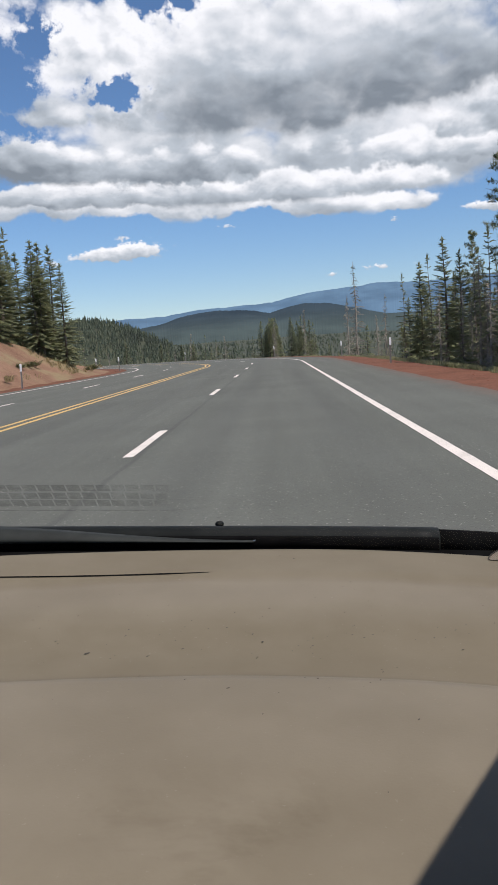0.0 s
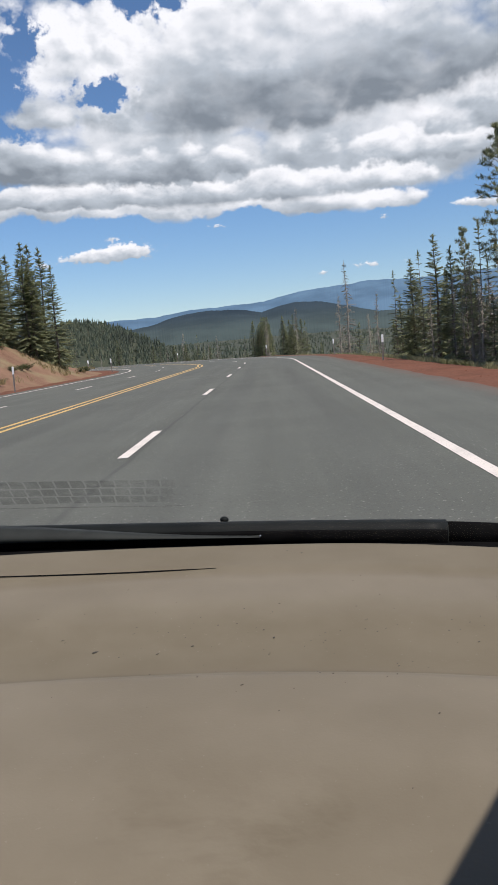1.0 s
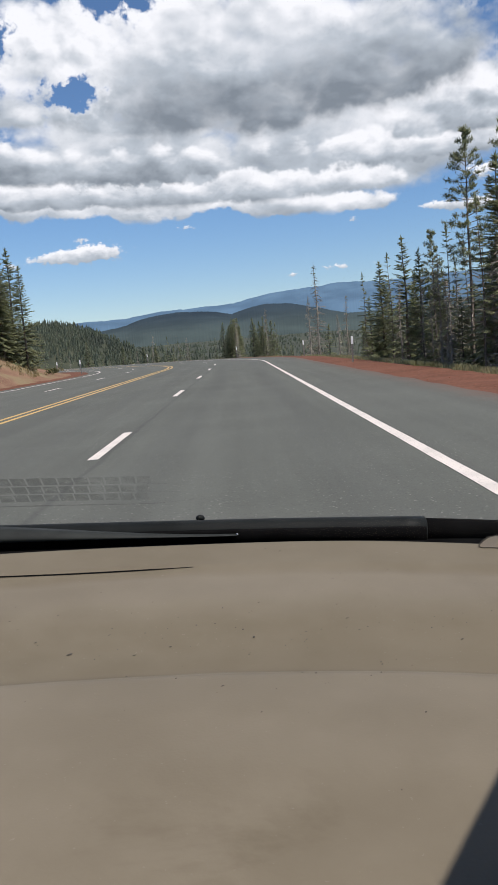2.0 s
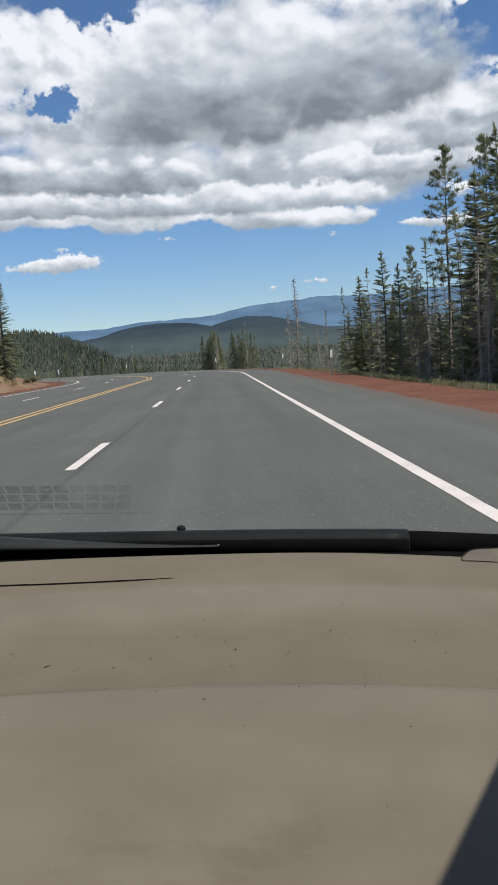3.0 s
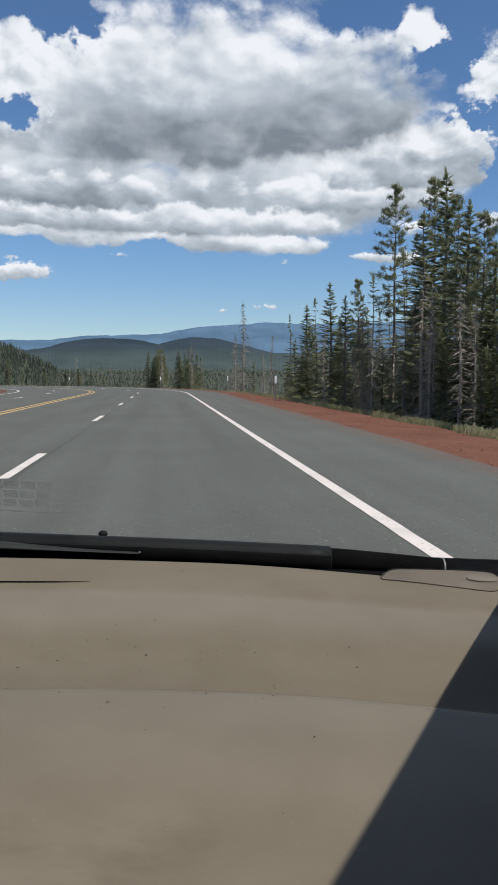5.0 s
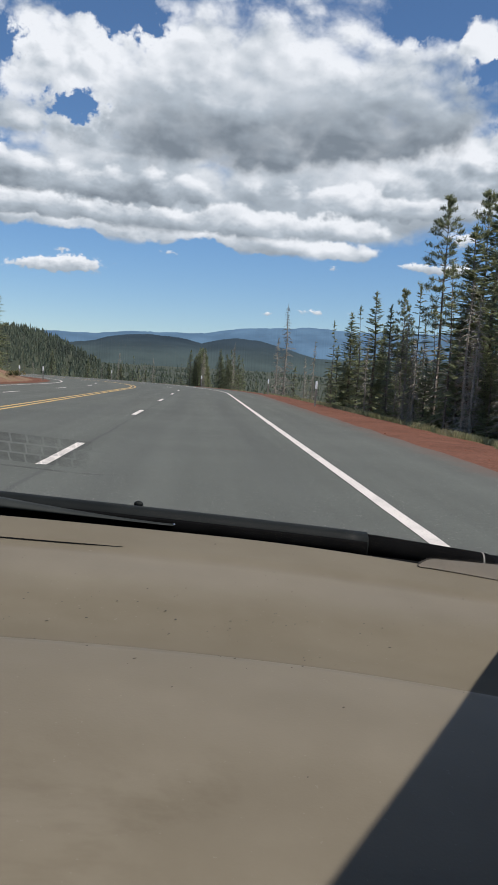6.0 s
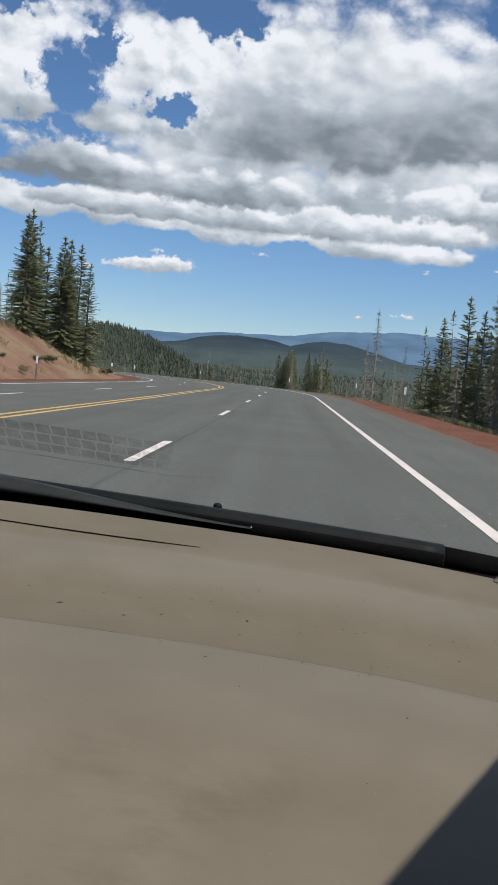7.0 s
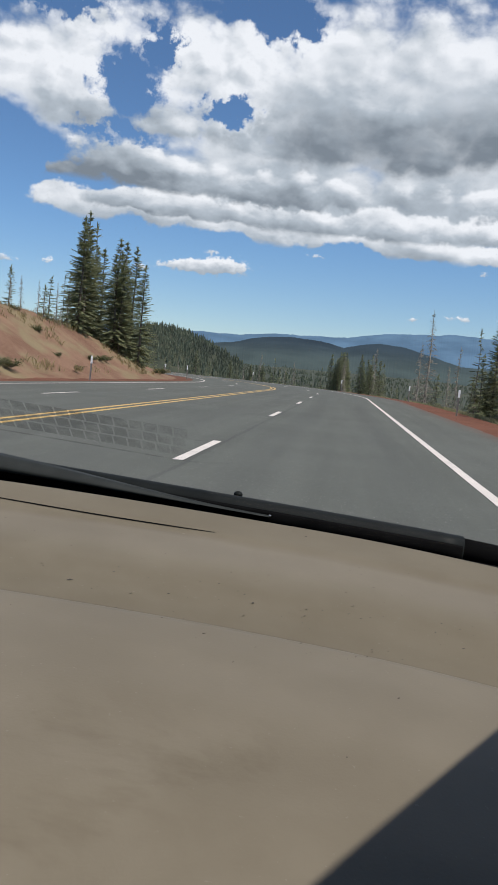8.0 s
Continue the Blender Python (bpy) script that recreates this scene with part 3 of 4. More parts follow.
def build_verges():
    def lump(s, l):
        return 0.05 * noise.noise((s * 0.5, l * 0.8, 3.0)) + 0.025 * noise.noise((s * 2.2, l * 2.2, 8.0))

    def right_top(s, l):
        return -0.035 - 0.02 * (l - RIGHT_EDGE) - 0.11 * max(0.0, l - 6.0) + (lump(s, l) if l > RIGHT_EDGE + 0.2 else 0.0)

    def right_edge(s, l, j):
        return (0.5 * noise.noise((s * 0.12, 1.0, 0.0)) + 0.25 * noise.noise((s * 0.9, 4.0, 0.0))) if j == 0 else 0.0
    right = ribbon("verge_right", [7.2, 6.8, 6.4, 6.0, 5.6, 5.25, 4.95, 4.65, 4.35, 4.05], S0, S1, 0.5, right_top, CINDER, wobble=right_edge)
    tagged(right, "red volcanic cinder shoulder along the asphalt", "road verge", kind="structure")

    strip = ribbon("grass_slope", [14.1, 12.6, 11.4, 10.4, 9.6, 8.8, 8.2, 7.6, 7.0, 6.5, 6.0], S0, 86.0, 0.8, slope_z, STRIP)
    tagged(strip, "strip of dry and green grass below the cinder shoulder", "grass slope", kind="structure")

    def left_top(s, l):
        return -0.03 + (lump(s, l) + 0.3 * bank_height(s, l) if l < LEFT_EDGE - 0.2 else 0.0)
    left = ribbon("verge_left", [-11.75, -12.1, -12.5, -13.0, -13.6, -14.3], S0, S1, 0.6, left_top, CINDER)
    tagged(left, "narrow red cinder shoulder below the cut bank", "road verge", kind="structure")

    def bank_top(s, l):
        fold = 0.35 * noise.noise((s * 0.16, l * 0.22, 6.0)) + 0.12 * noise.noise((s * 0.7, l * 0.7, 2.0))
        d = smooth_step(-13.3 - l, 0, 3)
        return 0.02 - 0.09 * (1.0 - smooth_step(-13.2 - l, 0.0, 1.1)) + bank_height(s, l) + (fold + 0.32) * d
    offs = [-13.2 - 0.55 * i for i in range(32)]
    bank = ribbon("embankment", offs, S0, 92.0, 0.7, bank_top, BANK)
    tagged(bank, "bare red-brown cut bank with patches of dry grass", "bank", kind="structure")


def build_backdrops():
    def ridge(name, rows, dist, depth, mat, label, rough, seed, crest=0.0):
        xs, ys = [r[0] for r in rows], [r[1] for r in rows]
        verts, faces = [], []
        az_list = np.arange(-50, 50.01, 0.05)
        for a in az_list:
            e = float(np.interp(-a, [-x for x in xs], ys)) if xs[0] > xs[-1] else float(np.interp(a, xs, ys))
            e += rough * (noise.noise((a * 0.35, seed, 0)) + 0.5 * noise.noise((a * 1.1, seed, 3)) + 0.22 * noise.noise((a * 4.0, seed, 5)) + crest * noise.noise((a * 13.0, seed, 7)))
            t = math.radians(a)
            for rr, h in ((dist, -60.0), (dist + depth * 0.5, 1.15 + (dist + depth * 0.5) * math.tan(math.radians(e * 0.6))), (dist + depth, 1.15 + (dist + depth) * math.tan(math.radians(e)))):
                verts.append((-rr * math.sin(t), rr * math.cos(t), h))
        for i in range(len(az_list) - 1):
            for j in range(2):
                b = i * 3 + j
                faces.append((b, b + 3, b + 4, b + 1))
        tagged(new(name, mesh_of(name, verts, faces, mat, True)), label, "mountains", kind="structure")
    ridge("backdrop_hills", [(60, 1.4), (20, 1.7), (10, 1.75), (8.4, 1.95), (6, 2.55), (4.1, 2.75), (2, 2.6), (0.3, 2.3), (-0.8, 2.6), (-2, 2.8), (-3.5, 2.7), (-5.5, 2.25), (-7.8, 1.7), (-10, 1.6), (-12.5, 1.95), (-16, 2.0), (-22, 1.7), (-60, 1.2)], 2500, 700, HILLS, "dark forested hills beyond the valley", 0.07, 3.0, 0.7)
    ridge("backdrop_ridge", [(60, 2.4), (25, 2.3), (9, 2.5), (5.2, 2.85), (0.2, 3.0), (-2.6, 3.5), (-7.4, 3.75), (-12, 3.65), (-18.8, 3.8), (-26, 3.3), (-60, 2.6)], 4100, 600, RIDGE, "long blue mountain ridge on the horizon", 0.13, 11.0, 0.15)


build_ground()
road = build_road()
build_verges()
build_backdrops()


# ---- trees ----
class Foliage:
    """Collects small needle sprays as quads."""

    def __init__(self):
        self.v, self.f = [], []

    def spray(self, p, d, length, width):
        d = d / (np.linalg.norm(d) + 1e-9)
        side = np.cross(d, (random.uniform(-0.4, 0.4), random.uniform(-0.4, 0.4), 1.0))
        side /= np.linalg.norm(side) + 1e-9
        b = len(self.v)
        self.v += [p + side * width, p + d * length, p - side * width]
        self.f.append((b, b + 1, b + 2))


def bough(fol, wood, start, way, length, fill, size, sides=3, bare=0.15, wooden=True):
    """One branch: a thin stick and its needle sprays."""
    tip = start + way * length + np.array((0, 0, 0.06 * length * length * 0.3))
    if wooden:
        tube(wood[0], wood[1], [start, (start + tip) / 2 + np.array((0, 0, -0.03 * length)), tip], [0.012 + 0.010 * length, 0.008 + 0.005 * length, 0.004], sides)
    steps = max(2, int(length / 0.085 * fill))
    for k in range(steps):
        t = bare + (1 - bare) * (k + random.random()) / steps
        p = start + (tip - start) * t
        for side in (-1, 1, 0):
            turn_by = side * random.uniform(0.5, 1.1)
            d = np.array((way[0] * math.cos(turn_by) - way[1] * math.sin(turn_by), way[0] * math.sin(turn_by) + way[1] * math.cos(turn_by), way[2] + random.uniform(-0.45, 0.15)))
            fol.spray(p, d, size * random.uniform(0.6, 1.25) * (1.15 - 0.4 * t), size * random.uniform(0.13, 0.24))


def tree(kind, H, seed):
    """A conifer of one of the kinds seen here, as an Empty with trunk, limbs and crown."""
    random.seed(seed)
    top = new(kind + "_tree")
    fol, limbs = Foliage(), ([], [])
    tv, tf = [], []
    lean = np.array((random.uniform(-0.012, 0.012), random.uniform(-0.012, 0.012), 0))
    base_r = {"fir": 0.017, "pine": 0.0085, "thin_fir": 0.0085, "young_fir": 0.016, "dead": 0.015}[kind] * H
    levels = [H * (i / 10.0) for i in range(11)]
    spine = [np.array((0, 0, -0.5))] + [lean * z * (1 + 0.03 * z) + np.array((0.04 * math.sin(z * 0.9 + seed), 0.04 * math.cos(z * 0.7 + seed), z)) for z in levels[1:]]
    tube(tv, tf, spine, [max(0.012, base_r * (1 - 0.93 * (i / 10.0) ** 0.9)) for i in range(11)], 8)

    def at(z):
        return np.array((float(np.interp(z, levels, [p[0] for p in spine])), float(np.interp(z, levels, [p[1] for p in spine])), z))
    if kind in ("fir", "young_fir", "thin_fir"):
        lo = {"fir": 0.06, "young_fir": 0.03, "thin_fir": 0.22}[kind] * H
        wide = {"fir": 0.235, "young_fir": 0.27, "thin_fir": 0.15}[kind] * H
        gap = {"fir": 0.24, "young_fir": 0.17, "thin_fir": 0.30}[kind]
        z = lo
        while z < H - 0.15:
            t = (z - lo) / (H - lo)
            reach = wide * (1 - t) ** 0.95 * (0.7 + 0.3 * smooth_step(t, 0, 0.12)) + 0.10
            for b in range(random.randint(7, 9) if kind == "fir" else random.randint(5, 7) if kind == "young_fir" else random.randint(3, 5)):
                if random.random() < (0.1 if kind != "thin_fir" else 0.22):
                    continue
                a = random.uniform(0, 2 * math.pi)
                rise = -0.38 + 0.85 * t + random.uniform(-0.12, 0.12)
                w = np.array((math.cos(a), math.sin(a), rise))
                bough(fol, limbs, at(z + random.uniform(-0.1, 0.1)), w / np.linalg.norm(w), reach * random.uniform(0.6, 1.05), 1.35 if kind != "thin_fir" else 1.25, 0.25 if H > 6 else 0.18, wooden=kind == "thin_fir" or random.random() < 0.3)
            z += gap * random.uniform(0.7, 1.3)
        for k in range(14):
            fol.spray(at(H - 0.5 * random.random()), np.array((random.uniform(-0.6, 0.6), random.uniform(-0.6, 0.6), 1.0)), 0.3, 0.05)
    if kind == "pine":
        lo = H * 0.48
        z = lo
        while z < H - 0.1:
            t = (z - lo) / (H - lo)
            reach = 0.115 * H * (1 - t) ** 0.6 * (0.55 + 0.45 * smooth_step(t, 0, 0.3)) + 0.15
            for b in range(random.randint(3, 5)):
                a = random.uniform(0, 2 * math.pi)
                w = np.array((math.cos(a), math.sin(a), -0.15 + 0.8 * t + random.uniform(-0.2, 0.25)))
                w /= np.linalg.norm(w)
                length = reach * random.uniform(0.5, 1.15)
                p = at(z)
                tube(limbs[0], limbs[1], [p, p + w * length], [0.025, 0.008], 3)
                for c in range(max(3, int(length / 0.22))):
                    q = p + w * length * random.uniform(0.4, 1.0)
                    for k in range(26):
                        d = np.array([random.gauss(0, 1) for _ in range(3)]) + w * 1.0 + np.array((0, 0, 0.4))
                        fol.spray(q + np.array([random.gauss(0, 0.06) for _ in range(3)]), d, random.uniform(0.12, 0.24), random.uniform(0.014, 0.026))
            z += random.uniform(0.18, 0.38)
        for k in range(18):
            fol.spray(at(H - 0.7 * random.random()), np.array((random.uniform(-0.9, 0.9), random.uniform(-0.9, 0.9), 1.0)), 0.2, 0.03)
    # bare dead limbs below the green, or all the way up a dead tree
    bare_top = {"fir": 0.05, "young_fir": 0.0, "thin_fir": 0.45, "pine": 0.5, "dead": 0.97}[kind] * H
    z = 0.10 * H
    while z < bare_top:
        for b in range(random.randint(1, 3) if kind != "dead" else random.randint(3, 6)):
            a = random.uniform(0, 2 * math.pi)
            w = np.array((math.cos(a), math.sin(a), random.uniform(-0.55, 0.05)))
            length = random.uniform(0.25, 1.0) * ((0.135 if kind == "dead" else 0.10) * H * (1.1 - 0.85 * z / H))
            p = at(z)
            mid_p = p + w * length * 0.55
            tube(limbs[0], limbs[1], [p, mid_p, mid_p + np.array((w[0], w[1], w[2] - 0.35)) * length * 0.45], [0.026, 0.018, 0.008], 3)
            if kind == "dead" or random.random() < 0.4:
                for k in range(2):
                    tw = np.array((w[0] + random.uniform(-0.8, 0.8), w[1] + random.uniform(-0.8, 0.8), random.uniform(-0.6, 0.2)))
                    tube(limbs[0], limbs[1], [mid_p, mid_p + tw * length * 0.35], [0.014, 0.007], 3)
            if kind == "dead" and random.random() < 0.10:
                for k in range(4):
                    fol.spray(mid_p, w + np.array((random.uniform(-1, 1), random.uniform(-1, 1), 0)), 0.3, 0.06)
        z += random.uniform(0.12, 0.26)
    dead = kind == "dead"
    put_part("trunk", mesh_of("trunk", tv, tf, DEAD_WOOD if dead else BARK, True), top, "bare grey trunk" if dead else "")
    if limbs[1]:
        put_part("branches", mesh_of("branches", limbs[0], limbs[1], DEAD_WOOD if kind in ("dead", "thin_fir", "pine") else BARK), top, "bare twiggy grey branches" if dead else "", "stuff")
    if fol.f:
        put_part("crown", mesh_of("crown", fol.v, fol.f, PINE if kind == "pine" else FIR), top, "", "stuff")
    return top


LABELS = {"fir": ("dense dark green fir with boughs to the ground", "conifer"), "young_fir": ("young bushy green fir on the slope", "conifer"),
          "thin_fir": ("sparse fir with bare grey lower limbs", "conifer"), "pine": ("tall lodgepole pine with a bare trunk and tufted crown", "conifer"),
          "dead": ("dead bleached conifer with bare twigs", "dead tree")}
STOCK = {}


def stock(kind, variant, H):
    if (kind, variant) not in STOCK:
        STOCK[kind, variant] = [tree(kind, H, 17 * variant + 3 * len(kind)), H, False]
        label, category = LABELS[kind]
        tagged(STOCK[kind, variant][0], label, category)
    return STOCK[kind, variant]


TREE_H = {"fir": 10.0, "young_fir": 4.0, "thin_fir": 9.0, "pine": 13.0, "dead": 10.0}


def plant(kind, variant, x, y, H, group, sink=0.1):
    """Stands a tree of height H on the ground; the first of a stock is the original, the rest are copies."""
    entry = stock(kind, variant, TREE_H[kind])
    f = H / entry[1]
    m = pose(x, y, ground_z(x, y) - sink, 0, 0, random.uniform(0, 360))
    if entry[2]:
        ob = copy_thing(entry[0], m)
    else:
        ob, entry[2] = entry[0], True
        ob.matrix_basis = m
    ob.scale = (f * random.uniform(0.92, 1.08),) * 2 + (f,)
    return tagged(ob, group=group)


def by_angle(a, d):
    """The place at azimuth a (degrees to the left of the road's line) and d metres away."""
    return -d * math.sin(radians(a)), d * math.cos(radians(a))


def plant_to(kind, variant, a, rise, l, group):
    """Stands a tree at azimuth a, l metres right of the road's line, tall enough to reach the elevation rise (degrees)."""
    d = l / math.sin(radians(-a))
    x, y = by_angle(a, d)
    plant(kind, variant, x, y, d * math.tan(radians(rise)) + 1.15 - ground_z(x, y), group)


def wood_rise(a):
    """The height of the wood's outline in degrees, over the azimuth."""
    return float(np.interp(-a, [7, 8.5, 10, 12, 14, 15.5, 17, 20, 24, 34], [2.0, 2.8, 3.7, 4.6, 5.0, 5.7, 7.0, 8.8, 8.8, 9.0]))


def build_right_wood():
    group = "trees below the right shoulder"
    random.seed(5)
    # those that stand out of the row
    for row in [("thin_fir", 0, -8.9, 4.3, 9.2), ("fir", 1, -10.1, 5.0, 9.6), ("thin_fir", 1, -10.7, 5.4, 9.0), ("fir", 0, -11.7, 6.5, 9.5), ("fir", 2, -12.6, 5.6, 9.0), ("pine", 0, -13.6, 6.8, 10.0),
                ("dead", 1, -13.9, 5.4, 9.0), ("pine", 1, -16.0, 12.8, 11.0), ("thin_fir", 0, -14.6, 6.8, 9.4), ("fir", 0, -18.0, 11.0, 10.5), ("pine", 0, -18.7, 13.2, 12.0), ("fir", 1, -19.4, 13.6, 12.0),
                ("pine", 1, -20.2, 12.0, 11.0), ("thin_fir", 1, -16.8, 8.4, 9.0), ("fir", 2, -20.9, 11.6, 11.0), ("pine", 0, -21.8, 11.0, 10.5), ("fir", 0, -22.6, 9.0, 10.5), ("pine", 1, -23.6, 12.0, 11.5), ("dead", 0, -17.9, 7.6, 9.0)]:
        plant_to(*row, group)
    # the wood behind them, and its lower storey
    for i in range(48):
        a = random.uniform(-28, -9.2)
        kind = random.choice(["fir", "fir", "thin_fir", "thin_fir", "pine"])
        plant_to(kind, random.randint(0, 2 if kind == "fir" else 1), a, wood_rise(a) * random.uniform(0.62, 1.0), random.uniform(10, 19), group)
    for i in range(26):
        a = random.uniform(-25, -9)
        plant_to(random.choice(["fir", "thin_fir", "fir"]), random.randint(0, 1), a, wood_rise(a) * random.uniform(0.3, 0.6), random.uniform(9.0, 12), group)
    for i in range(14):
        a = random.uniform(-24, -9)
        plant_to("dead", random.randint(0, 1), a, wood_rise(a) * random.uniform(0.5, 0.85), random.uniform(8.6, 10.5), group)
    for i in range(46):
        x, y, z = road_point(random.uniform(18, 92), random.uniform(8.2, 15))
        plant(random.choice(["young_fir", "young_fir", "thin_fir"]), random.randint(0, 1), x, y, random.uniform(1.2, 3.4), "young firs on the right slope")


def build_snags():
    group = "dead trees at the bend"
    random.seed(9)
    rows = [("dead", 0, -5.6, 84, 10.4), ("dead", 1, -5.0, 90, 7.6), ("dead", 1, -2.0, 112, 8.6), ("dead", 0, -7.6, 74, 6.4), ("dead", 1, 3.6, 140, 7.5), ("dead", 0, 4.2, 143, 6.5), ("dead", 1, -7.0, 86, 5.6), ("dead", 0, 10.5, 170, 7.0)]
    for kind, v, a, d, H in rows:
        plant(kind, v, *by_angle(a, d), H, group)
    # the clump outside the bend
    for i in range(34):
        a, d = random.choice([random.gauss(0.2, 0.45), random.gauss(-1.7, 0.45)]), random.uniform(104, 126)
        kind = random.choice(["fir", "fir", "thin_fir", "thin_fir", "dead"])
        x, y = by_angle(a, d)
        plant(kind, random.randint(0, 1), x, y, 1.15 - ground_z(x, y) + d * math.tan(radians(random.uniform(1.1, 2.0))), "clump of trees at the bend")
    for i in range(66):
        s_far = random.uniform(78, 250)
        x, y, z = road_point(s_far, random.uniform(10.5, 36))
        kind = random.choice(["young_fir", "thin_fir", "young_fir", "dead", "thin_fir"])
        H = {"young_fir": (1.6, 3.4), "thin_fir": (2.8, 5.0), "dead": (2.8, 5.2)}[kind]
        plant(kind, random.randint(0, 1), x, y, random.uniform(*H), "thin trees outside the bend")
    for i in range(44):
        x, y, z = road_point(random.uniform(118, 250), random.uniform(9.5, 20))
        d = math.hypot(x, y)
        kind = random.choice(["fir", "fir", "thin_fir", "thin_fir", "dead"])
        plant(kind, random.randint(0, 1), x, y, 1.15 - ground_z(x, y) + d * math.tan(radians(random.uniform(0.4, 1.5))), "row of firs beyond the bend")
    for i in range(20):
        x, y, z = road_point(random.uniform(112, 262), random.uniform(10.5, 17))
        plant(random.choice(["young_fir", "thin_fir", "thin_fir", "dead"]), random.randint(0, 1), x, y, random.uniform(2.4, 5.2), "thin trees outside the bend")


def build_left_wood():
    random.seed(21)
    group = "trees on the left bank"
    for i in range(19):
        a, d = random.uniform(14.4, 18.8), random.uniform(58, 84)
        x, y = by_angle(a, d)
        if road_coords(x, y)[1] > -15.0:
            continue
        kind = random.choice(["fir", "fir", "fir", "thin_fir", "fir"])
        plant(kind, random.randint(0, 2 if kind == "fir" else 1), x, y, d * math.tan(radians(random.uniform(5.5, 9.2))), group)
    for i in range(26):
        s, l = random.uniform(36, 66), random.uniform(-23, -18.0)
        x, y, z = road_point(s, l)
        kind = random.choice(["dead", "thin_fir", "young_fir", "dead"])
        plant(kind, random.randint(0, 1), x, y, random.uniform(1.8, 3.8), group)


def build_far_forest():
    """The valley's woods: many small ragged spires, too many to count."""
    random.seed(33)
    verts, faces = [], []

    def spire(x, y, z, h, w):
        turn_by = random.uniform(0, 6.28)
        for k in range(3):
            z0, z1, r = z + h * (0.08 + 0.27 * k), z + h * (0.50 + 0.25 * k), w * (1 - 0.29 * k)
            b = len(verts)
            ox, oy = random.uniform(-0.1, 0.1) * w, random.uniform(-0.1, 0.1) * w
            for j in range(7):
                rr = r * (random.uniform(0.45, 0.7) if j % 2 else random.uniform(0.85, 1.15))
                t = turn_by + k + 6.283 * j / 7
                verts.append((x + ox + rr * math.cos(t), y + oy + rr * math.sin(t), z0 + random.uniform(-0.06, 0.06) * h))
            verts.append((x, y, min(z1, z + h)))
            for j in range(7):
                faces.append((b + j, b + (j + 1) % 7, b + 7))
    n_made = 0
    while n_made < 18000:
        if n_made < 13500:
            x, y = by_angle(random.uniform(-33, 38), 230 * (2450 / 230) ** (random.random() ** 0.75))
        else:
            x, y = random.gauss(-200, 80), random.gauss(780, 90)
        d = math.hypot(x, y)
        s, l = road_coords(x, y)
        if d < 420 and (-40 < l < 30) and s < S1 + 20:
            continue
        if l < -13 and d < 100:
            continue
        if noise.noise((x * 0.012, y * 0.012, 7.0)) < -0.28:
            continue
        h = random.triangular(2.5, 11, 5) * (0.7 if d < 420 else 1.0)
        spire(x, y, ground_z(x, y) - 0.5, h, h * random.uniform(0.13, 0.27))
        n_made += 1
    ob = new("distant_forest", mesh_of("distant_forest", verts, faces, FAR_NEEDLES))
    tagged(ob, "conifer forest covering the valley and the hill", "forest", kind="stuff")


def build_grass():
    random.seed(41)

    def tufts(name, spots, mat, label, tall, blades):
        verts, faces = [], []
        for x, y, z in spots:
            for k in range(blades):
                a, lean_by = random.uniform(0, 6.28), random.uniform(0.1, 0.7)
                h, w = tall * random.uniform(0.5, 1.3), random.uniform(0.008, 0.02)
                bx, by_ = x + random.gauss(0, 0.09), y + random.gauss(0, 0.09)
                dx, dy = math.cos(a), math.sin(a)
                b = len(verts)
                verts += [(bx - dy * w, by_ + dx * w, z - 0.03), (bx + dy * w, by_ - dx * w, z - 0.03), (bx + dx * lean_by * h * 0.45, by_ + dy * lean_by * h * 0.45, z + h * 0.7), (bx + dx * lean_by * h, by_ + dy * lean_by * h, z + h)]
                faces += [(b, b + 1, b + 2), (b + 2, b + 1, b + 3)]
        tagged(new(name, mesh_of(name, verts, faces, mat)), label, "grass", kind="stuff")
    right = []
    for i in range(12000):
        s = 8 + 130 * random.random() ** 1.5
        l = 6.9 + abs(random.gauss(0, 1.5)) + 0.4 * noise.noise((s * 0.12, 1.0, 0.0))
        x, y, z = road_point(s, l)
        if noise.noise((s * 0.8, l * 0.9, 15.0)) + 0.5 * noise.noise((s * 0.15, 3.0, 1.0)) < 0.16:
            continue
        right.append((x, y, slope_z(s, l) if s < 86 else ground_z(x, y)))
    tufts("verge_grass", right, GRASS, "green and straw-coloured grass along the cinder shoulder", 0.23, 8)
    left = []
    for i in range(2600):
        s, l = random.uniform(20, 88), random.uniform(-30, -13.6)
        if noise.noise((s * 0.13, l * 0.2, 12.0)) < 0.06 and l > -18.0:
            continue
        x, y, z = road_point(s, l)
        left.append((x, y, 0.3 + bank_height(s, l)))
    tufts("bank_grass", left, DRY_GRASS, "dry yellow grass on the cut bank", 0.3, 8)


def shrub(seed):
    """A low bush: many thin stems with small leaves towards their ends."""
    random.seed(seed)
    fol, wood = Foliage(), ([], [])
    for k in range(34):
        a, up = random.uniform(0, 6.28), random.uniform(0.3, 1.6)
        w = np.array((math.cos(a), math.sin(a), up))
        tip = w / np.linalg.norm(w) * random.uniform(0.22, 0.5)
        tube(wood[0], wood[1], [np.zeros(3), tip * 0.5, tip], [0.008, 0.006, 0.003], 3)
        for j in range(26):
            q = tip * random.uniform(0.35, 1.05) + np.array([random.gauss(0, 0.045) for _ in range(3)])
            fol.spray(q, np.array([random.gauss(0, 1) for _ in range(3)]) + w * 0.6, random.uniform(0.035, 0.07), random.uniform(0.010, 0.020))
    top = new("shrub")
    put_part("stems", mesh_of("stems", wood[0], wood[1], BARK), top, "", "stuff")
    put_part("leaves", mesh_of("leaves", fol.v, fol.f, SHRUB), top, "", "stuff")
    return tagged(top, "low olive-green shrub on the bank", "shrub", "shrubs on the bank")


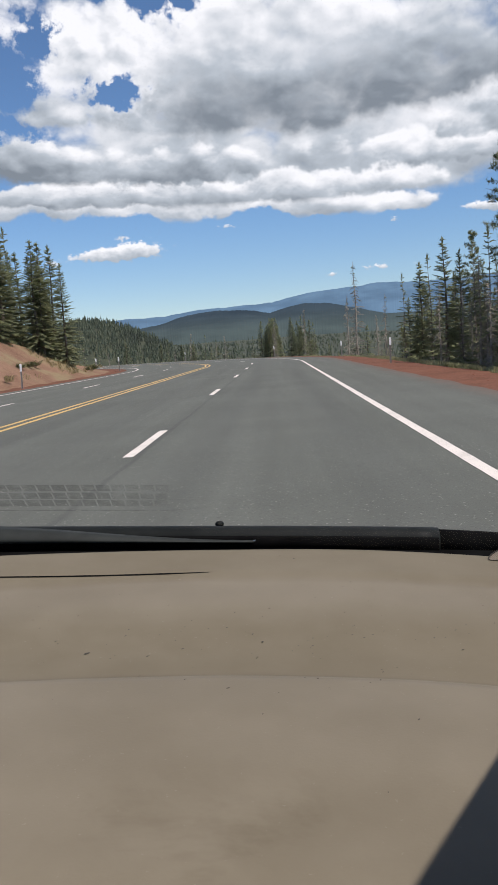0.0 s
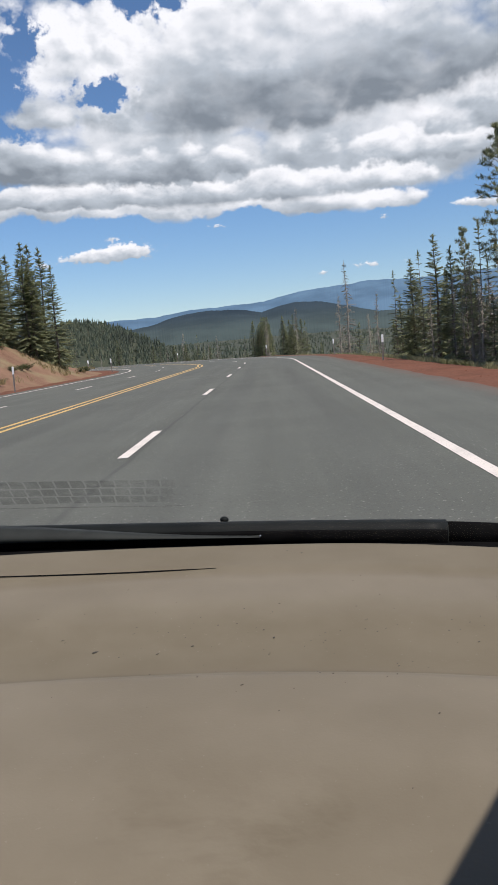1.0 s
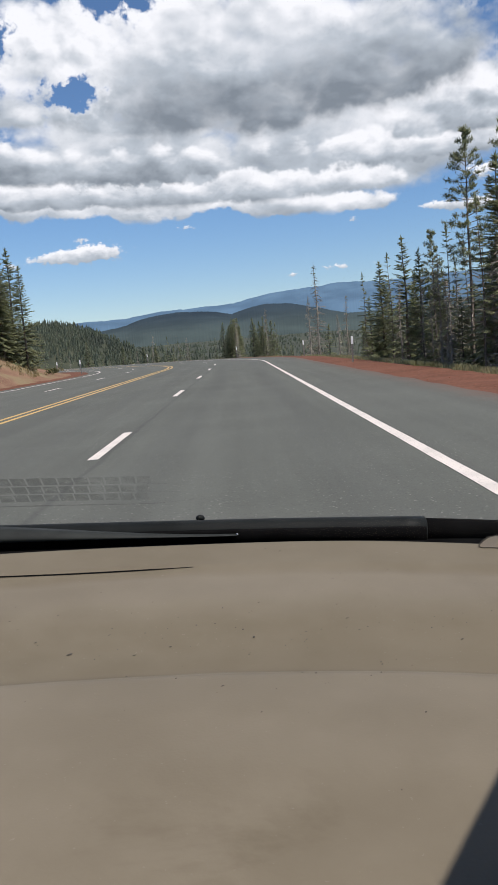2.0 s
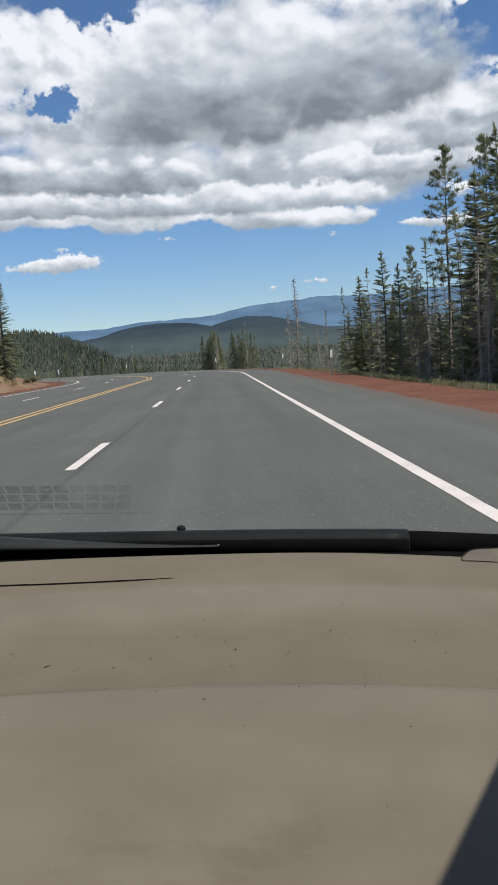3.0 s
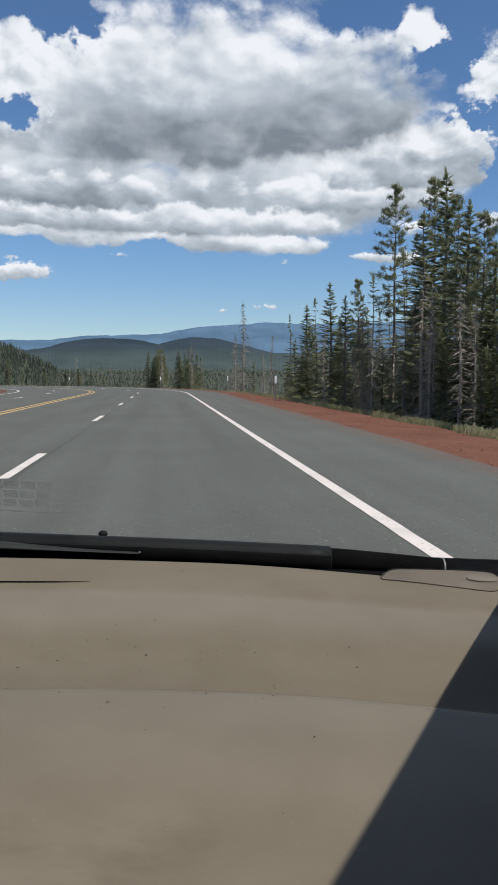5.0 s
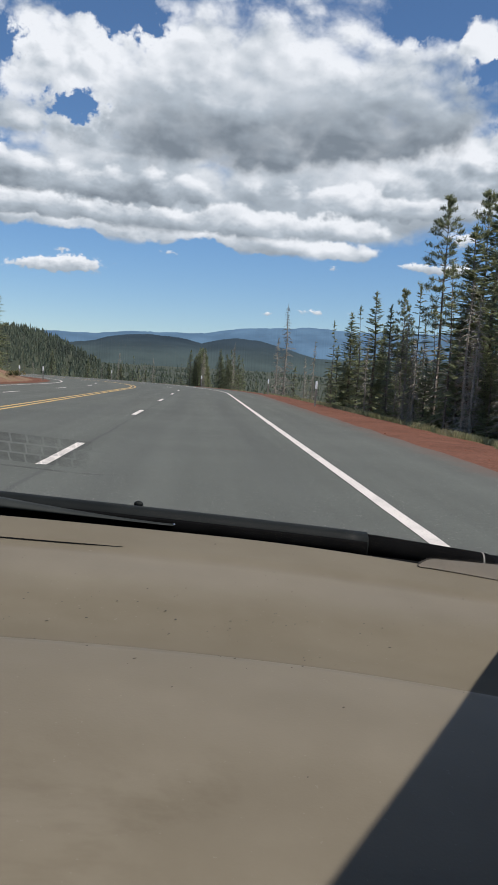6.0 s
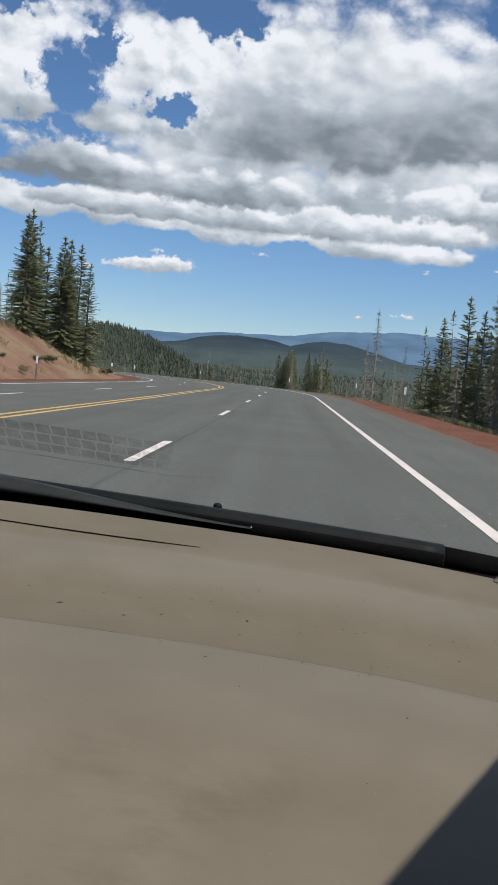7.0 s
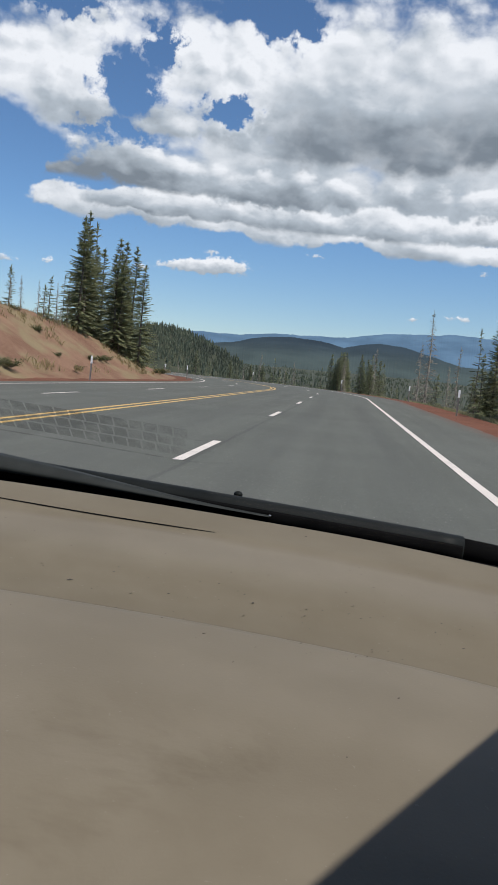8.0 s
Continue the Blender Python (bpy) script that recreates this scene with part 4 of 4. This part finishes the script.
def build_shrubs():
    first = shrub(3)
    random.seed(8)
    placed = False
    for i in range(26):
        s, l = random.uniform(30, 84), random.choice([random.uniform(-15.6, -14.0), random.uniform(-21, -17)])
        x, y, z = road_point(s, l)
        m = pose(x, y, 0.25 + bank_height(s, l), 0, 0, random.uniform(0, 360))
        ob = copy_thing(first, m) if placed else first
        ob.matrix_basis = m
        placed = True
        f = random.uniform(0.7, 1.5)
        ob.scale = (f, f, f * 0.85)


def build_stones():
    """Loose cinder on both shoulders."""
    random.seed(51)
    verts, faces = [], []
    for i in range(1150):
        s = 4 + 80 * random.random() ** 1.8
        l = random.choice([random.uniform(4.2, 7.0), random.uniform(4.2, 7.0), 4.25 + abs(random.gauss(0, 0.16))]) if random.random() < 0.88 else random.uniform(-13.3, -11.8)
        x, y, z = road_point(s, l)
        z = -0.035 - 0.02 * (l - RIGHT_EDGE) - 0.11 * max(0, l - 6.0) if l > 0 else -0.02
        r = 0.007 + 0.022 * random.random() ** 6
        b = len(verts)
        for dx, dy, dz in ((1, 0, 0), (-1, 0, 0), (0, 1, 0), (0, -1, 0), (0, 0, 1), (0, 0, -0.6)):
            j = random.uniform(0.6, 1.3) * r
            verts.append((x + dx * j + random.uniform(-.3, .3) * r, y + dy * j + random.uniform(-.3, .3) * r, z + dz * j * 0.8 + 0.01))
        for f in ((0, 2, 4), (2, 1, 4), (1, 3, 4), (3, 0, 4), (2, 0, 5), (1, 2, 5), (3, 1, 5), (0, 3, 5)):
            faces.append(tuple(b + q for q in f))
    tagged(new("cinder_stones", mesh_of("cinder_stones", verts, faces, ROCK)), "loose red cinder stones on the shoulder", "stones", kind="stuff")


# ---- roadside markers ----
def marker():
    top = new("delineator_post")
    bm = bmesh.new()
    box(bm, -0.038, 0.038, -0.004, 0.004, -0.35, 1.0, 0.002)
    box(bm, -0.042, -0.030, -0.018, 0.004, -0.35, 1.0, 0.002)
    box(bm, 0.030, 0.042, -0.018, 0.004, -0.35, 1.0, 0.002)
    part("post", bm, POST_STEEL, top, "brown channel-steel post")
    bm = bmesh.new()
    box(bm, -0.052, 0.052, -0.026, -0.019, 0.86, 1.24, 0.003)
    plate = part("reflector", bm, SHEET_WHITE, top, "white reflector plate")
    bm = bmesh.new()
    for z in (0.92, 0.98):
        bmesh.ops.create_uvsphere(bm, u_segments=8, v_segments=5, radius=0.008, matrix=Matrix.Translation((0, -0.027, z)))
    part("bolts", bm, CHROME, plate)
    return tagged(top, "brown steel marker post with a white reflector plate", "marker post", "marker posts along the road")


def build_markers():
    first = marker()
    spots = [(40, 5.5), (66, 5.8), (88, 5.8), (112, 5.8), (134, 5.8), (158, 5.8), (184, 5.8), (210, 5.8), (74, -12.6), (96, -12.6), (118, -12.6), (40, -12.7)]
    for i, (s, l) in enumerate(spots):
        x, y, z = road_point(s, l)
        a = max(0.0, (s - BEND_AT) / BEND_R)
        m = pose(x, y, -0.04, random.uniform(-2, 2), random.uniform(-2, 2), math.degrees(a))
        if i:
            copy_thing(first, m)
        else:
            first.matrix_basis = m


build_right_wood()
build_snags()
build_left_wood()
build_far_forest()
build_grass()
build_shrubs()
build_stones()
build_markers()


# ---- the car ----
CAR_POSE = Matrix.Translation((0, 0, 0.93)) @ pose(0, 0, 0, 0, 3.5, 0) @ Matrix.Translation((0, 0, -0.93))   # it leans to the verge


def bow(x):
    """How far the dashboard's lines curve back towards the seats."""
    return 0.5 * x * x if x > 0 else 0.3 * x * x


def dash_surface(x, y):
    """The height of the dashboard's top: a shallow trough behind a raised lip."""
    yy = y + bow(x)
    prof_y = [0.02, 0.15, 0.30, 0.40, 0.50, 0.58, 0.632, 0.650, 0.70, 0.80, 0.866, 0.880, 0.93, 1.10]
    prof_z = [0.66, 0.765, 0.840, 0.868, 0.8815, 0.8875, 0.8895, 0.8835, 0.8850, 0.900, 0.9105, 0.9155, 0.9195, 0.928]
    return float(np.interp(yy, prof_y, prof_z))


def dash_skin(x, y):
    """The dashboard's surface itself, its creases rounded and a little uneven."""
    return sum(dash_surface(x, y + o) for o in (-0.006, -0.003, 0, 0.003, 0.006)) / 5 + 0.0012 * noise.noise((x * 5, y * 5, 0))


def build_car():
    car = new("car")
    tagged(car, "parked car with a taupe vinyl dashboard behind its windshield", "car")
    # dashboard
    xs = np.linspace(-0.92, 0.50, 90)
    ys = np.concatenate([np.linspace(0.02, 0.55, 40), np.linspace(0.555, 0.66, 40), np.linspace(0.665, 0.84, 24), np.linspace(0.845, 0.957, 40)])
    verts, faces = [], []
    for yy in ys:
        for x in xs:
            y = yy - bow(x)
            verts.append((x, y, dash_skin(x, y)))
    k = len(xs)
    for i in range(len(ys) - 1):
        for j in range(k - 1):
            faces.append((i * k + j, i * k + j + 1, (i + 1) * k + j + 1, (i + 1) * k + j))
    # a skirt, so that it is a solid body
    ring = list(range(k)) + [i * k + k - 1 for i in range(1, len(ys))] + [(len(ys) - 1) * k + j for j in range(k - 2, -1, -1)] + [i * k for i in range(len(ys) - 2, 0, -1)]
    low = len(verts)
    for v in ring:
        x, y, z = verts[v]
        verts.append((x, y, min(z - 0.03, 0.62)))
    for i in range(len(ring)):
        a, b = ring[i], ring[(i + 1) % len(ring)]
        faces.append((b, a, low + i, low + (i + 1) % len(ring)))
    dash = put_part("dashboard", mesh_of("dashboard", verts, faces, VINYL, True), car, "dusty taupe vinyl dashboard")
    # defroster slot
    verts, faces = [], []
    for i in range(40):
        x = -0.75 + 0.685 * i / 39
        y = 0.8755 + 0.10 * (x + 0.065)
        w = 0.0013 * min(1.0, (39 - i) / 4 + 0.3)
        verts += [(x, y - w, dash_skin(x, y - w) + 0.0005), (x, y + w, dash_skin(x, y + w) + 0.0005)]
        if i:
            faces.append((2 * i - 2, 2 * i, 2 * i + 1, 2 * i - 1))
    put_part("defroster_slot", mesh_of("defroster_slot", verts, faces, BLACK_RUBBER), dash, "narrow black defroster slot")
    # speaker grille with a rounded outline and punched dots
    outline = [(0.2652, 0.907), (0.271, 0.921), (0.286, 0.943), (0.297, 0.948), (0.324, 0.949), (0.374, 0.947), (0.406, 0.942), (0.415, 0.934), (0.413, 0.914), (0.405, 0.891), (0.3925, 0.868), (0.381, 0.8615), (0.347, 0.877), (0.305, 0.893), (0.277, 0.902), (0.268, 0.902)]
    for rounds in range(2):
        outline = [(a[0] * f + b[0] * (1 - f), a[1] * f + b[1] * (1 - f)) for a, b in zip(outline, outline[1:] + outline[:1]) for f in (0.75, 0.25)]
    bm = bmesh.new()
    lowv = [bm.verts.new((x, y, dash_surface(x, y) - 0.002)) for x, y in outline]
    upv = [bm.verts.new((x + (0.345 - x) * 0.02, y + (0.91 - y) * 0.04, dash_skin(x, y) + 0.0007)) for x, y in outline]
    for i in range(len(outline)):
        k2 = (i + 1) % len(outline)
        bm.faces.new((lowv[i], lowv[k2], upv[k2], upv[i])[::-1])
    bm.faces.new(upv[::-1])
    bmesh.ops.recalc_face_normals(bm, faces=bm.faces)
    grille = part("speaker_grille", bm, GRILLE, dash, "perforated taupe speaker grille")
    verts, faces = [], []
    ring_pts = [np.array((x, y, dash_surface(x, y) + 0.0006)) for x, y in outline]
    rim_pts = ring_pts[36:] + ring_pts[:12]
    tube(verts, faces, rim_pts, [0.0005] * len(rim_pts), 5)
    put_part("rim", mesh_of("rim", verts, faces, HOLES), grille, "thin dark joint")
    # a paler oval near the grille's right end
    bm = bmesh.new()
    bmesh.ops.create_uvsphere(bm, u_segments=24, v_segments=8, radius=0.5, matrix=Matrix.Translation((0.389, 0.911, dash_surface(0.389, 0.911) + 0.0012)) @ Matrix.Rotation(0.15, 4, "Z") @ Matrix.Diagonal((0.038, 0.028, 0.0004, 1)))
    part("badge", bm, PALE_PATCH, grille, "pale oval patch", True)
    verts, faces = [], []
    for i in range(66):
        for j in range(44):
            x, y = 0.264 + 0.0024 * i + (0.0012 if j % 2 else 0), 0.861 + 0.0021 * j
            inside = False
            for (x1, y1), (x2, y2) in zip(outline, outline[1:] + outline[:1]):
                if (y1 > y) != (y2 > y) and x < (x2 - x1) * (y - y1) / (y2 - y1) + x1:
                    inside = not inside
            if not inside or ((x - 0.389) / 0.020) ** 2 + ((y - 0.911) / 0.015) ** 2 < 1:
                continue
            b, z = len(verts), dash_surface(x, y) + 0.0021
            for q in range(6):
                verts.append((x + 0.0006 * math.cos(q * 1.0472), y + 0.0006 * math.sin(q * 1.0472), z))
            faces.append(tuple(range(b, b + 6)))
    put_part("grille_holes", mesh_of("grille_holes", verts, faces, HOLES), grille, "small dark holes")

    # black band under the glass, and the cowl outside
    bm = bmesh.new()
    box(bm, -0.95, 0.52, 0.86, 1.10, 0.870, 0.908, 0.004)
    part("glass_edge_band", bm, BLACK_RUBBER, car, "black band along the foot of the windshield")
    # windshield
    verts, faces = [], []
    for i in range(13):
        t = i / 12
        for j in range(21):
            u = -1 + 2 * j / 20
            x = -0.25 + u * (0.715 - 0.12 * t)
            y = 0.99 - 0.875 * t - (0.10 - 0.03 * t) * u * u
            verts.append((x, y, 0.914 + 0.56 * t ** 0.96))
    for i in range(12):
        for j in range(20):
            a = i * 21 + j
            faces.append((a, a + 1, a + 22, a + 21))
    glass = bpy.data.materials.new("windshield_glass")
    glass.use_nodes = True
    g = Nodes(glass.node_tree)
    clear = g.add("ShaderNodeBsdfTransparent", Color=(0.955, 0.96, 0.962, 1))
    shine = g.add("ShaderNodeBsdfGlossy", Color=(0.9, 0.9, 0.9, 1), Roughness=0.02)
    fres = g.add("ShaderNodeFresnel", IOR=1.35)
    g.add("ShaderNodeOutputMaterial", Surface=g.add("ShaderNodeMixShader", Fac=g.math("MULTIPLY", fres, 0.08), i1=clear, i2=shine))
    pane = put_part("windshield", mesh_of("windshield", verts, faces, glass, True), car, "clear raked windshield")
    pane.visible_shadow = False

    # wipers: the long one lies across, the other's tip overlaps it
    def bar(name, parent, x0, x1, prof, mat, label, along, taper=None):
        vs, fs = [], []
        cnt = 40
        for i in range(cnt):
            t = i / (cnt - 1)
            x = x0 + (x1 - x0) * t
            cy, cz = along(x)
            f = taper(t) if taper else 1.0
            for py, pz in prof:
                vs.append((x, cy + py * (0.15 + 0.85 * f), cz + pz * f))
        m = len(prof)
        for i in range(cnt - 1):
            for j in range(m):
                fs.append((i * m + j, i * m + (j + 1) % m, (i + 1) * m + (j + 1) % m, (i + 1) * m + j))
        fs.append(tuple(range(m))[::-1])
        fs.append(tuple((cnt - 1) * m + j for j in range(m)))
        return put_part(name, mesh_of(name, vs, fs, mat, True), parent, label)
    def line(x):
        return 1.030 - 0.16 * max(0.0, x + 0.05) ** 2, 0.9255 - 0.006 * smooth_step(x, 0.20, 0.42)
    flat_bar = [(-0.018, -0.020), (-0.0165, -0.004), (-0.013, 0.0035), (-0.006, 0.0074), (0.002, 0.0086), (0.010, 0.007), (0.016, -0.020)]
    wiper = bar("wiper", car, -0.80, 0.228, flat_bar, BLACK_SATIN, "black windshield wiper lying across the glass foot", line)
    # matt black strip covering the lower face of the arm
    under = [(-0.0200, -0.022), (-0.0196, -0.0030), (-0.0172, -0.0005), (-0.0160, -0.022)]
    bar("rubber_lip", wiper, -0.80, 0.226, under, BLACK_RUBBER, "matt black strip over the arm's lower face", line)
    thin = [(-0.014, -0.020), (-0.0125, -0.004), (-0.010, 0.002), (-0.005, 0.0058), (0.0, 0.0068), (0.008, 0.005), (0.012, -0.020)]
    bar("blade", wiper, 0.20, 0.372, thin, BLACK_RUBBER, "narrow black rubber blade end", line)
    # grey ring added for the highlight on the rounded end
    bar("tip", wiper, 0.3722, 0.3740, [(p * 1.02, q * 1.03 + 0.0002) for p, q in thin], POST_STEEL, "thin grey ring in place of a highlight", line)
    bar("end_cap", wiper, 0.3741, 0.388, thin, BLACK_RUBBER, "rounded black end", line, lambda t: 1.0 - 0.6 * t * t)
    for x in (0.240, 0.252, 0.318):
        bm = bmesh.new()
        cy, cz = line(x)
        bmesh.ops.create_cone(bm, cap_ends=True, segments=12, radius1=0.0080, radius2=0.0080, depth=0.0025, matrix=Matrix.Translation((x, cy, cz - 0.003)) @ Matrix.Rotation(math.pi / 2, 4, "Y"))
        part("clip", bm, BLACK_SATIN, wiper, "joint clip")
    bm = bmesh.new()
    bmesh.ops.create_uvsphere(bm, u_segments=12, v_segments=8, radius=0.0055, matrix=Matrix.Translation((-0.064, 1.045, 0.934)) @ Matrix.Diagonal((1.1, 1, 0.8, 1)))
    part("washer_nozzle", bm, BLACK_SATIN, car, "small black washer nozzle", True)
    wide = [(-0.020, -0.014), (-0.019, -0.006), (-0.004, 0.006), (0.010, 0.0085), (0.014, 0.004), (0.014, -0.014)]
    second = bar("second_wiper", car, -0.80, -0.016, wide, GREY_PLASTIC, "tapering tip of the second, greyish wiper",
        lambda x: (1.006, 0.9325 - 0.013 * smooth_step(x, -0.42, -0.02)), lambda t: 1.0 - 0.93 * smooth_step(t, 0.4, 1.0))

    # small metal ball as the bright dot at the tip
    bm = bmesh.new()
    bmesh.ops.create_uvsphere(bm, u_segments=10, v_segments=6, radius=0.0016, matrix=Matrix.Translation((-0.0155, 1.0045, 0.9200)))
    part("tip_rivet", bm, CHROME, second, "tiny bright dot", True)

    # a faint reflected grid, painted as dark cells low on the glass
    def on_glass(x, t):
        u = (x + 0.25) / (0.715 - 0.12 * t)
        return (x, 0.99 - 0.875 * t - (0.10 - 0.03 * t) * u * u - 0.004, 0.914 + 0.56 * t ** 0.96 - 0.003)
    for row in range(3):
        for col in range(32 - row):
            x0 = -0.100 - 0.0163 * (col + 1) - 0.012 * row * 0.3
            t0 = 0.139 + 0.0205 * (2 - row)
            corners = [on_glass(x0, t0), on_glass(x0 + 0.0143, t0), on_glass(x0 + 0.0148, t0 + 0.0172), on_glass(x0 + 0.0005, t0 + 0.0172)]
            put_part("print_cell", mesh_of("print_cell", corners, [(0, 1, 2, 3)], FAINT_REFLECTION), pane).visible_shadow = False
    for t0, end in ((0.1575, -0.075), (0.178, -0.085)):
        verts = [on_glass(x, t) for x in np.linspace(-0.12, end, 5) for t in (t0, t0 + 0.0016)]
        put_part("print_line", mesh_of("print_line", verts, [(2 * i, 2 * i + 2, 2 * i + 3, 2 * i + 1) for i in range(4)], FAINT_REFLECTION), pane).visible_shadow = False

    # the lower outline of the painted reflection
    verts, faces = [], []
    for i in range(31):
        x = -0.66 + 0.60 * i / 30
        t = 0.126 + 0.012 * max(0.0, (i - 27) / 3) ** 2
        verts += [on_glass(x, t), on_glass(x, t + 0.0030)]
        if i:
            faces.append((2 * i - 2, 2 * i, 2 * i + 1, 2 * i - 1))
    put_part("print_outline", mesh_of("print_outline", verts, faces, FAINT_REFLECTION), pane).visible_shadow = False

    # dark printed corner where the glass meets its pillar
    curve = [(0.37 * (1 - q) ** 2 + 0.428 * 2 * q * (1 - q) + 0.437 * q * q, 0.13 * q * q) for q in (i / 12 for i in range(13))]
    verts = [on_glass(x, t) for x, t in curve] + [on_glass(0.458, t) for x, t in curve]
    faces = [(i, i + 13, i + 14, i + 1) for i in range(12)]
    put_part("dark_corner", mesh_of("dark_corner", verts, faces, BLACK_RUBBER), pane, "black printed corner")

    # pillars, roof, doors: the dark, mostly unseen shell that shades the cabin
    def slab(name, a, b, c, d, thick, mat, label=""):
        bm = bmesh.new()
        pts = [Vector(p) for p in (a, b, c, d)]
        nrm = (pts[1] - pts[0]).cross(pts[3] - pts[0]).normalized() * thick
        v1 = [bm.verts.new(p) for p in pts]
        v2 = [bm.verts.new(p + nrm) for p in pts]
        bm.faces.new(v1[::-1])
        bm.faces.new(v2)
        for i in range(4):
            j = (i + 1) % 4
            bm.faces.new((v1[i], v1[j], v2[j], v2[i]))
        bmesh.ops.recalc_face_normals(bm, faces=bm.faces)
        bmesh.ops.bevel(bm, geom=list(bm.edges), offset=min(0.012, thick * 0.3), segments=2, affect="EDGES", profile=0.5)
        return part(name, bm, mat, car, label)
    slab("right_pillar", (0.453, 0.99, 0.90), (0.538, 0.90, 0.90), (0.386, 0.016, 1.47), (0.311, 0.106, 1.47), 0.05, DARK_TRIM, "dark slanting windshield pillar")
    slab("left_pillar", (-0.96, 1.02, 0.90), (-1.03, 0.92, 0.90), (-0.96, 0.016, 1.47), (-0.885, 0.106, 1.47), 0.05, DARK_TRIM, "dark slanting windshield pillar")
    # added opaque panel where the side window is, to keep sun off the dashboard
    slab("quarter_panel", (0.52, 0.91, 0.88), (0.555, -0.55, 0.88), (0.44, -0.55, 1.47), (0.37, 0.03, 1.47), 0.03, DARK_TRIM, "dark opaque panel added across the side window, unseen")
    slab("roof", (-0.93, 0.106, 1.47), (0.39, 0.106, 1.47), (0.45, -1.60, 1.50), (-0.93, -1.60, 1.50), 0.05, CAR_PAINT, "silver roof")
    # unseen lining, beige to bounce warm light onto the shaded dashboard
    slab("headliner", (-0.92, -1.58, 1.434), (0.44, -1.58, 1.434), (0.38, 0.09, 1.404), (-0.92, 0.09, 1.404), 0.012, HEADLINER, "beige cloth headliner")
    slab("right_door", (0.56, 0.95, 0.35), (0.56, -1.6, 0.35), (0.56, -1.6, 0.90), (0.56, 0.95, 0.90), 0.06, CAR_PAINT, "silver door")
    slab("left_door", (-1.03, 0.95, 0.35), (-1.03, -1.6, 0.35), (-1.03, -1.6, 0.90), (-1.03, 0.95, 0.90), 0.06, CAR_PAINT, "silver door")
    # added wall, unseen, in the same light-bouncing beige
    slab("rear_wall", (-0.98, -1.6, 0.35), (0.54, -1.6, 0.35), (0.50, -1.6, 1.47), (-0.93, -1.6, 1.47), 0.05, HEADLINER, "beige rear wall added to close the cabin, unseen")
    slab("cabin_floor", (-1.0, 1.0, 0.30), (0.56, 1.0, 0.30), (0.56, -1.6, 0.30), (-1.0, -1.6, 0.30), 0.05, DARK_TRIM, "dark cabin floor")
    slab("hood", (-1.0, 1.10, 0.86), (0.54, 1.10, 0.86), (0.46, 2.05, 0.66), (-0.90, 2.05, 0.66), 0.03, CAR_PAINT, "silver hood")
    slab("nose", (-0.95, 2.05, 0.30), (0.50, 2.05, 0.30), (0.50, 2.05, 0.66), (-0.95, 2.05, 0.66), 0.05, CAR_PAINT, "silver nose")
    slab("right_fender", (0.54, 0.95, 0.42), (0.54, 2.05, 0.42), (0.48, 2.05, 0.66), (0.54, 0.98, 0.87), 0.04, CAR_PAINT, "silver fender")
    slab("left_fender", (-1.0, 0.95, 0.42), (-1.0, 2.05, 0.42), (-0.93, 2.05, 0.66), (-1.0, 0.98, 0.87), 0.04, CAR_PAINT, "silver fender")
    for x in (-0.95, 0.49):
        for y in (1.45, -1.15):
            bm = bmesh.new()
            bmesh.ops.create_cone(bm, cap_ends=True, segments=28, radius1=0.31, radius2=0.31, depth=0.20, matrix=Matrix.Translation((x, y, 0.31 + 0.061 * x)) @ Matrix.Rotation(math.pi / 2, 4, "Y"))
            bmesh.ops.bevel(bm, geom=[e for e in bm.edges if len(e.link_faces) == 2 and e.calc_face_angle(0) > 1.0], offset=0.03, segments=2, affect="EDGES")
            wheel = part("wheel", bm, BLACK_RUBBER, car, "black tyre")
            bm = bmesh.new()
            bmesh.ops.create_cone(bm, cap_ends=True, segments=20, radius1=0.20, radius2=0.17, depth=0.212, matrix=Matrix.Translation((x, y, 0.31 + 0.061 * x)) @ Matrix.Rotation(math.pi / 2, 4, "Y"))
            part("rim", bm, CHROME, wheel)
    car.matrix_basis = CAR_POSE
    return car


def build_specks():
    """Dust, crumbs and small debris on the vinyl."""
    random.seed(77)
    verts, faces = [], []
    spots = [(-0.167, 0.694, 0.0027), (-0.027, 0.610, 0.0014), (-0.108, 0.69, 0.0014), (0.0, 0.72, 0.0017), (-0.01, 0.735, 0.0012), (0.085, 0.78, 0.0013), (0.19, 0.70, 0.0014), (-0.055, 0.745, 0.0012), (0.035, 0.92, 0.0018)]
    for i in range(95):
        spots.append((random.gauss(0.02, 0.16), random.gauss(0.73, 0.10), 0.0003 + 0.0009 * random.random() ** 2))
    for i in range(46):
        spots.append((random.gauss(0.03, 0.11), random.gauss(0.735, 0.045), random.uniform(0.0006, 0.0013)))
    for x, y, r in spots:
        if not -0.5 < x < 0.5 or not 0.3 < y < 0.94:
            continue
        b, a, z = len(verts), random.uniform(0.6, 1.5), dash_skin(x, y) + 0.0003
        for j in range(6):
            t = 1.0472 * j
            ex, ey = r * 1.5 * math.cos(t) * random.uniform(0.8, 1.2), r * 0.7 * math.sin(t) * random.uniform(0.7, 1.2)
            verts.append((x + ex * math.cos(a) - ey * math.sin(a), y + ex * math.sin(a) + ey * math.cos(a), z))
        verts.append((x, y, z + r * 0.3))
        for j in range(6):
            faces.append((b + j, b + (j + 1) % 6, b + 6))
    crumbs = new("dirt_specks", mesh_of("dirt_specks", verts, faces, SPECK))
    crumbs.matrix_basis = CAR_POSE
    tagged(crumbs, "dark crumbs and dust specks on the dashboard", "dirt", kind="stuff")


build_car()
build_specks()
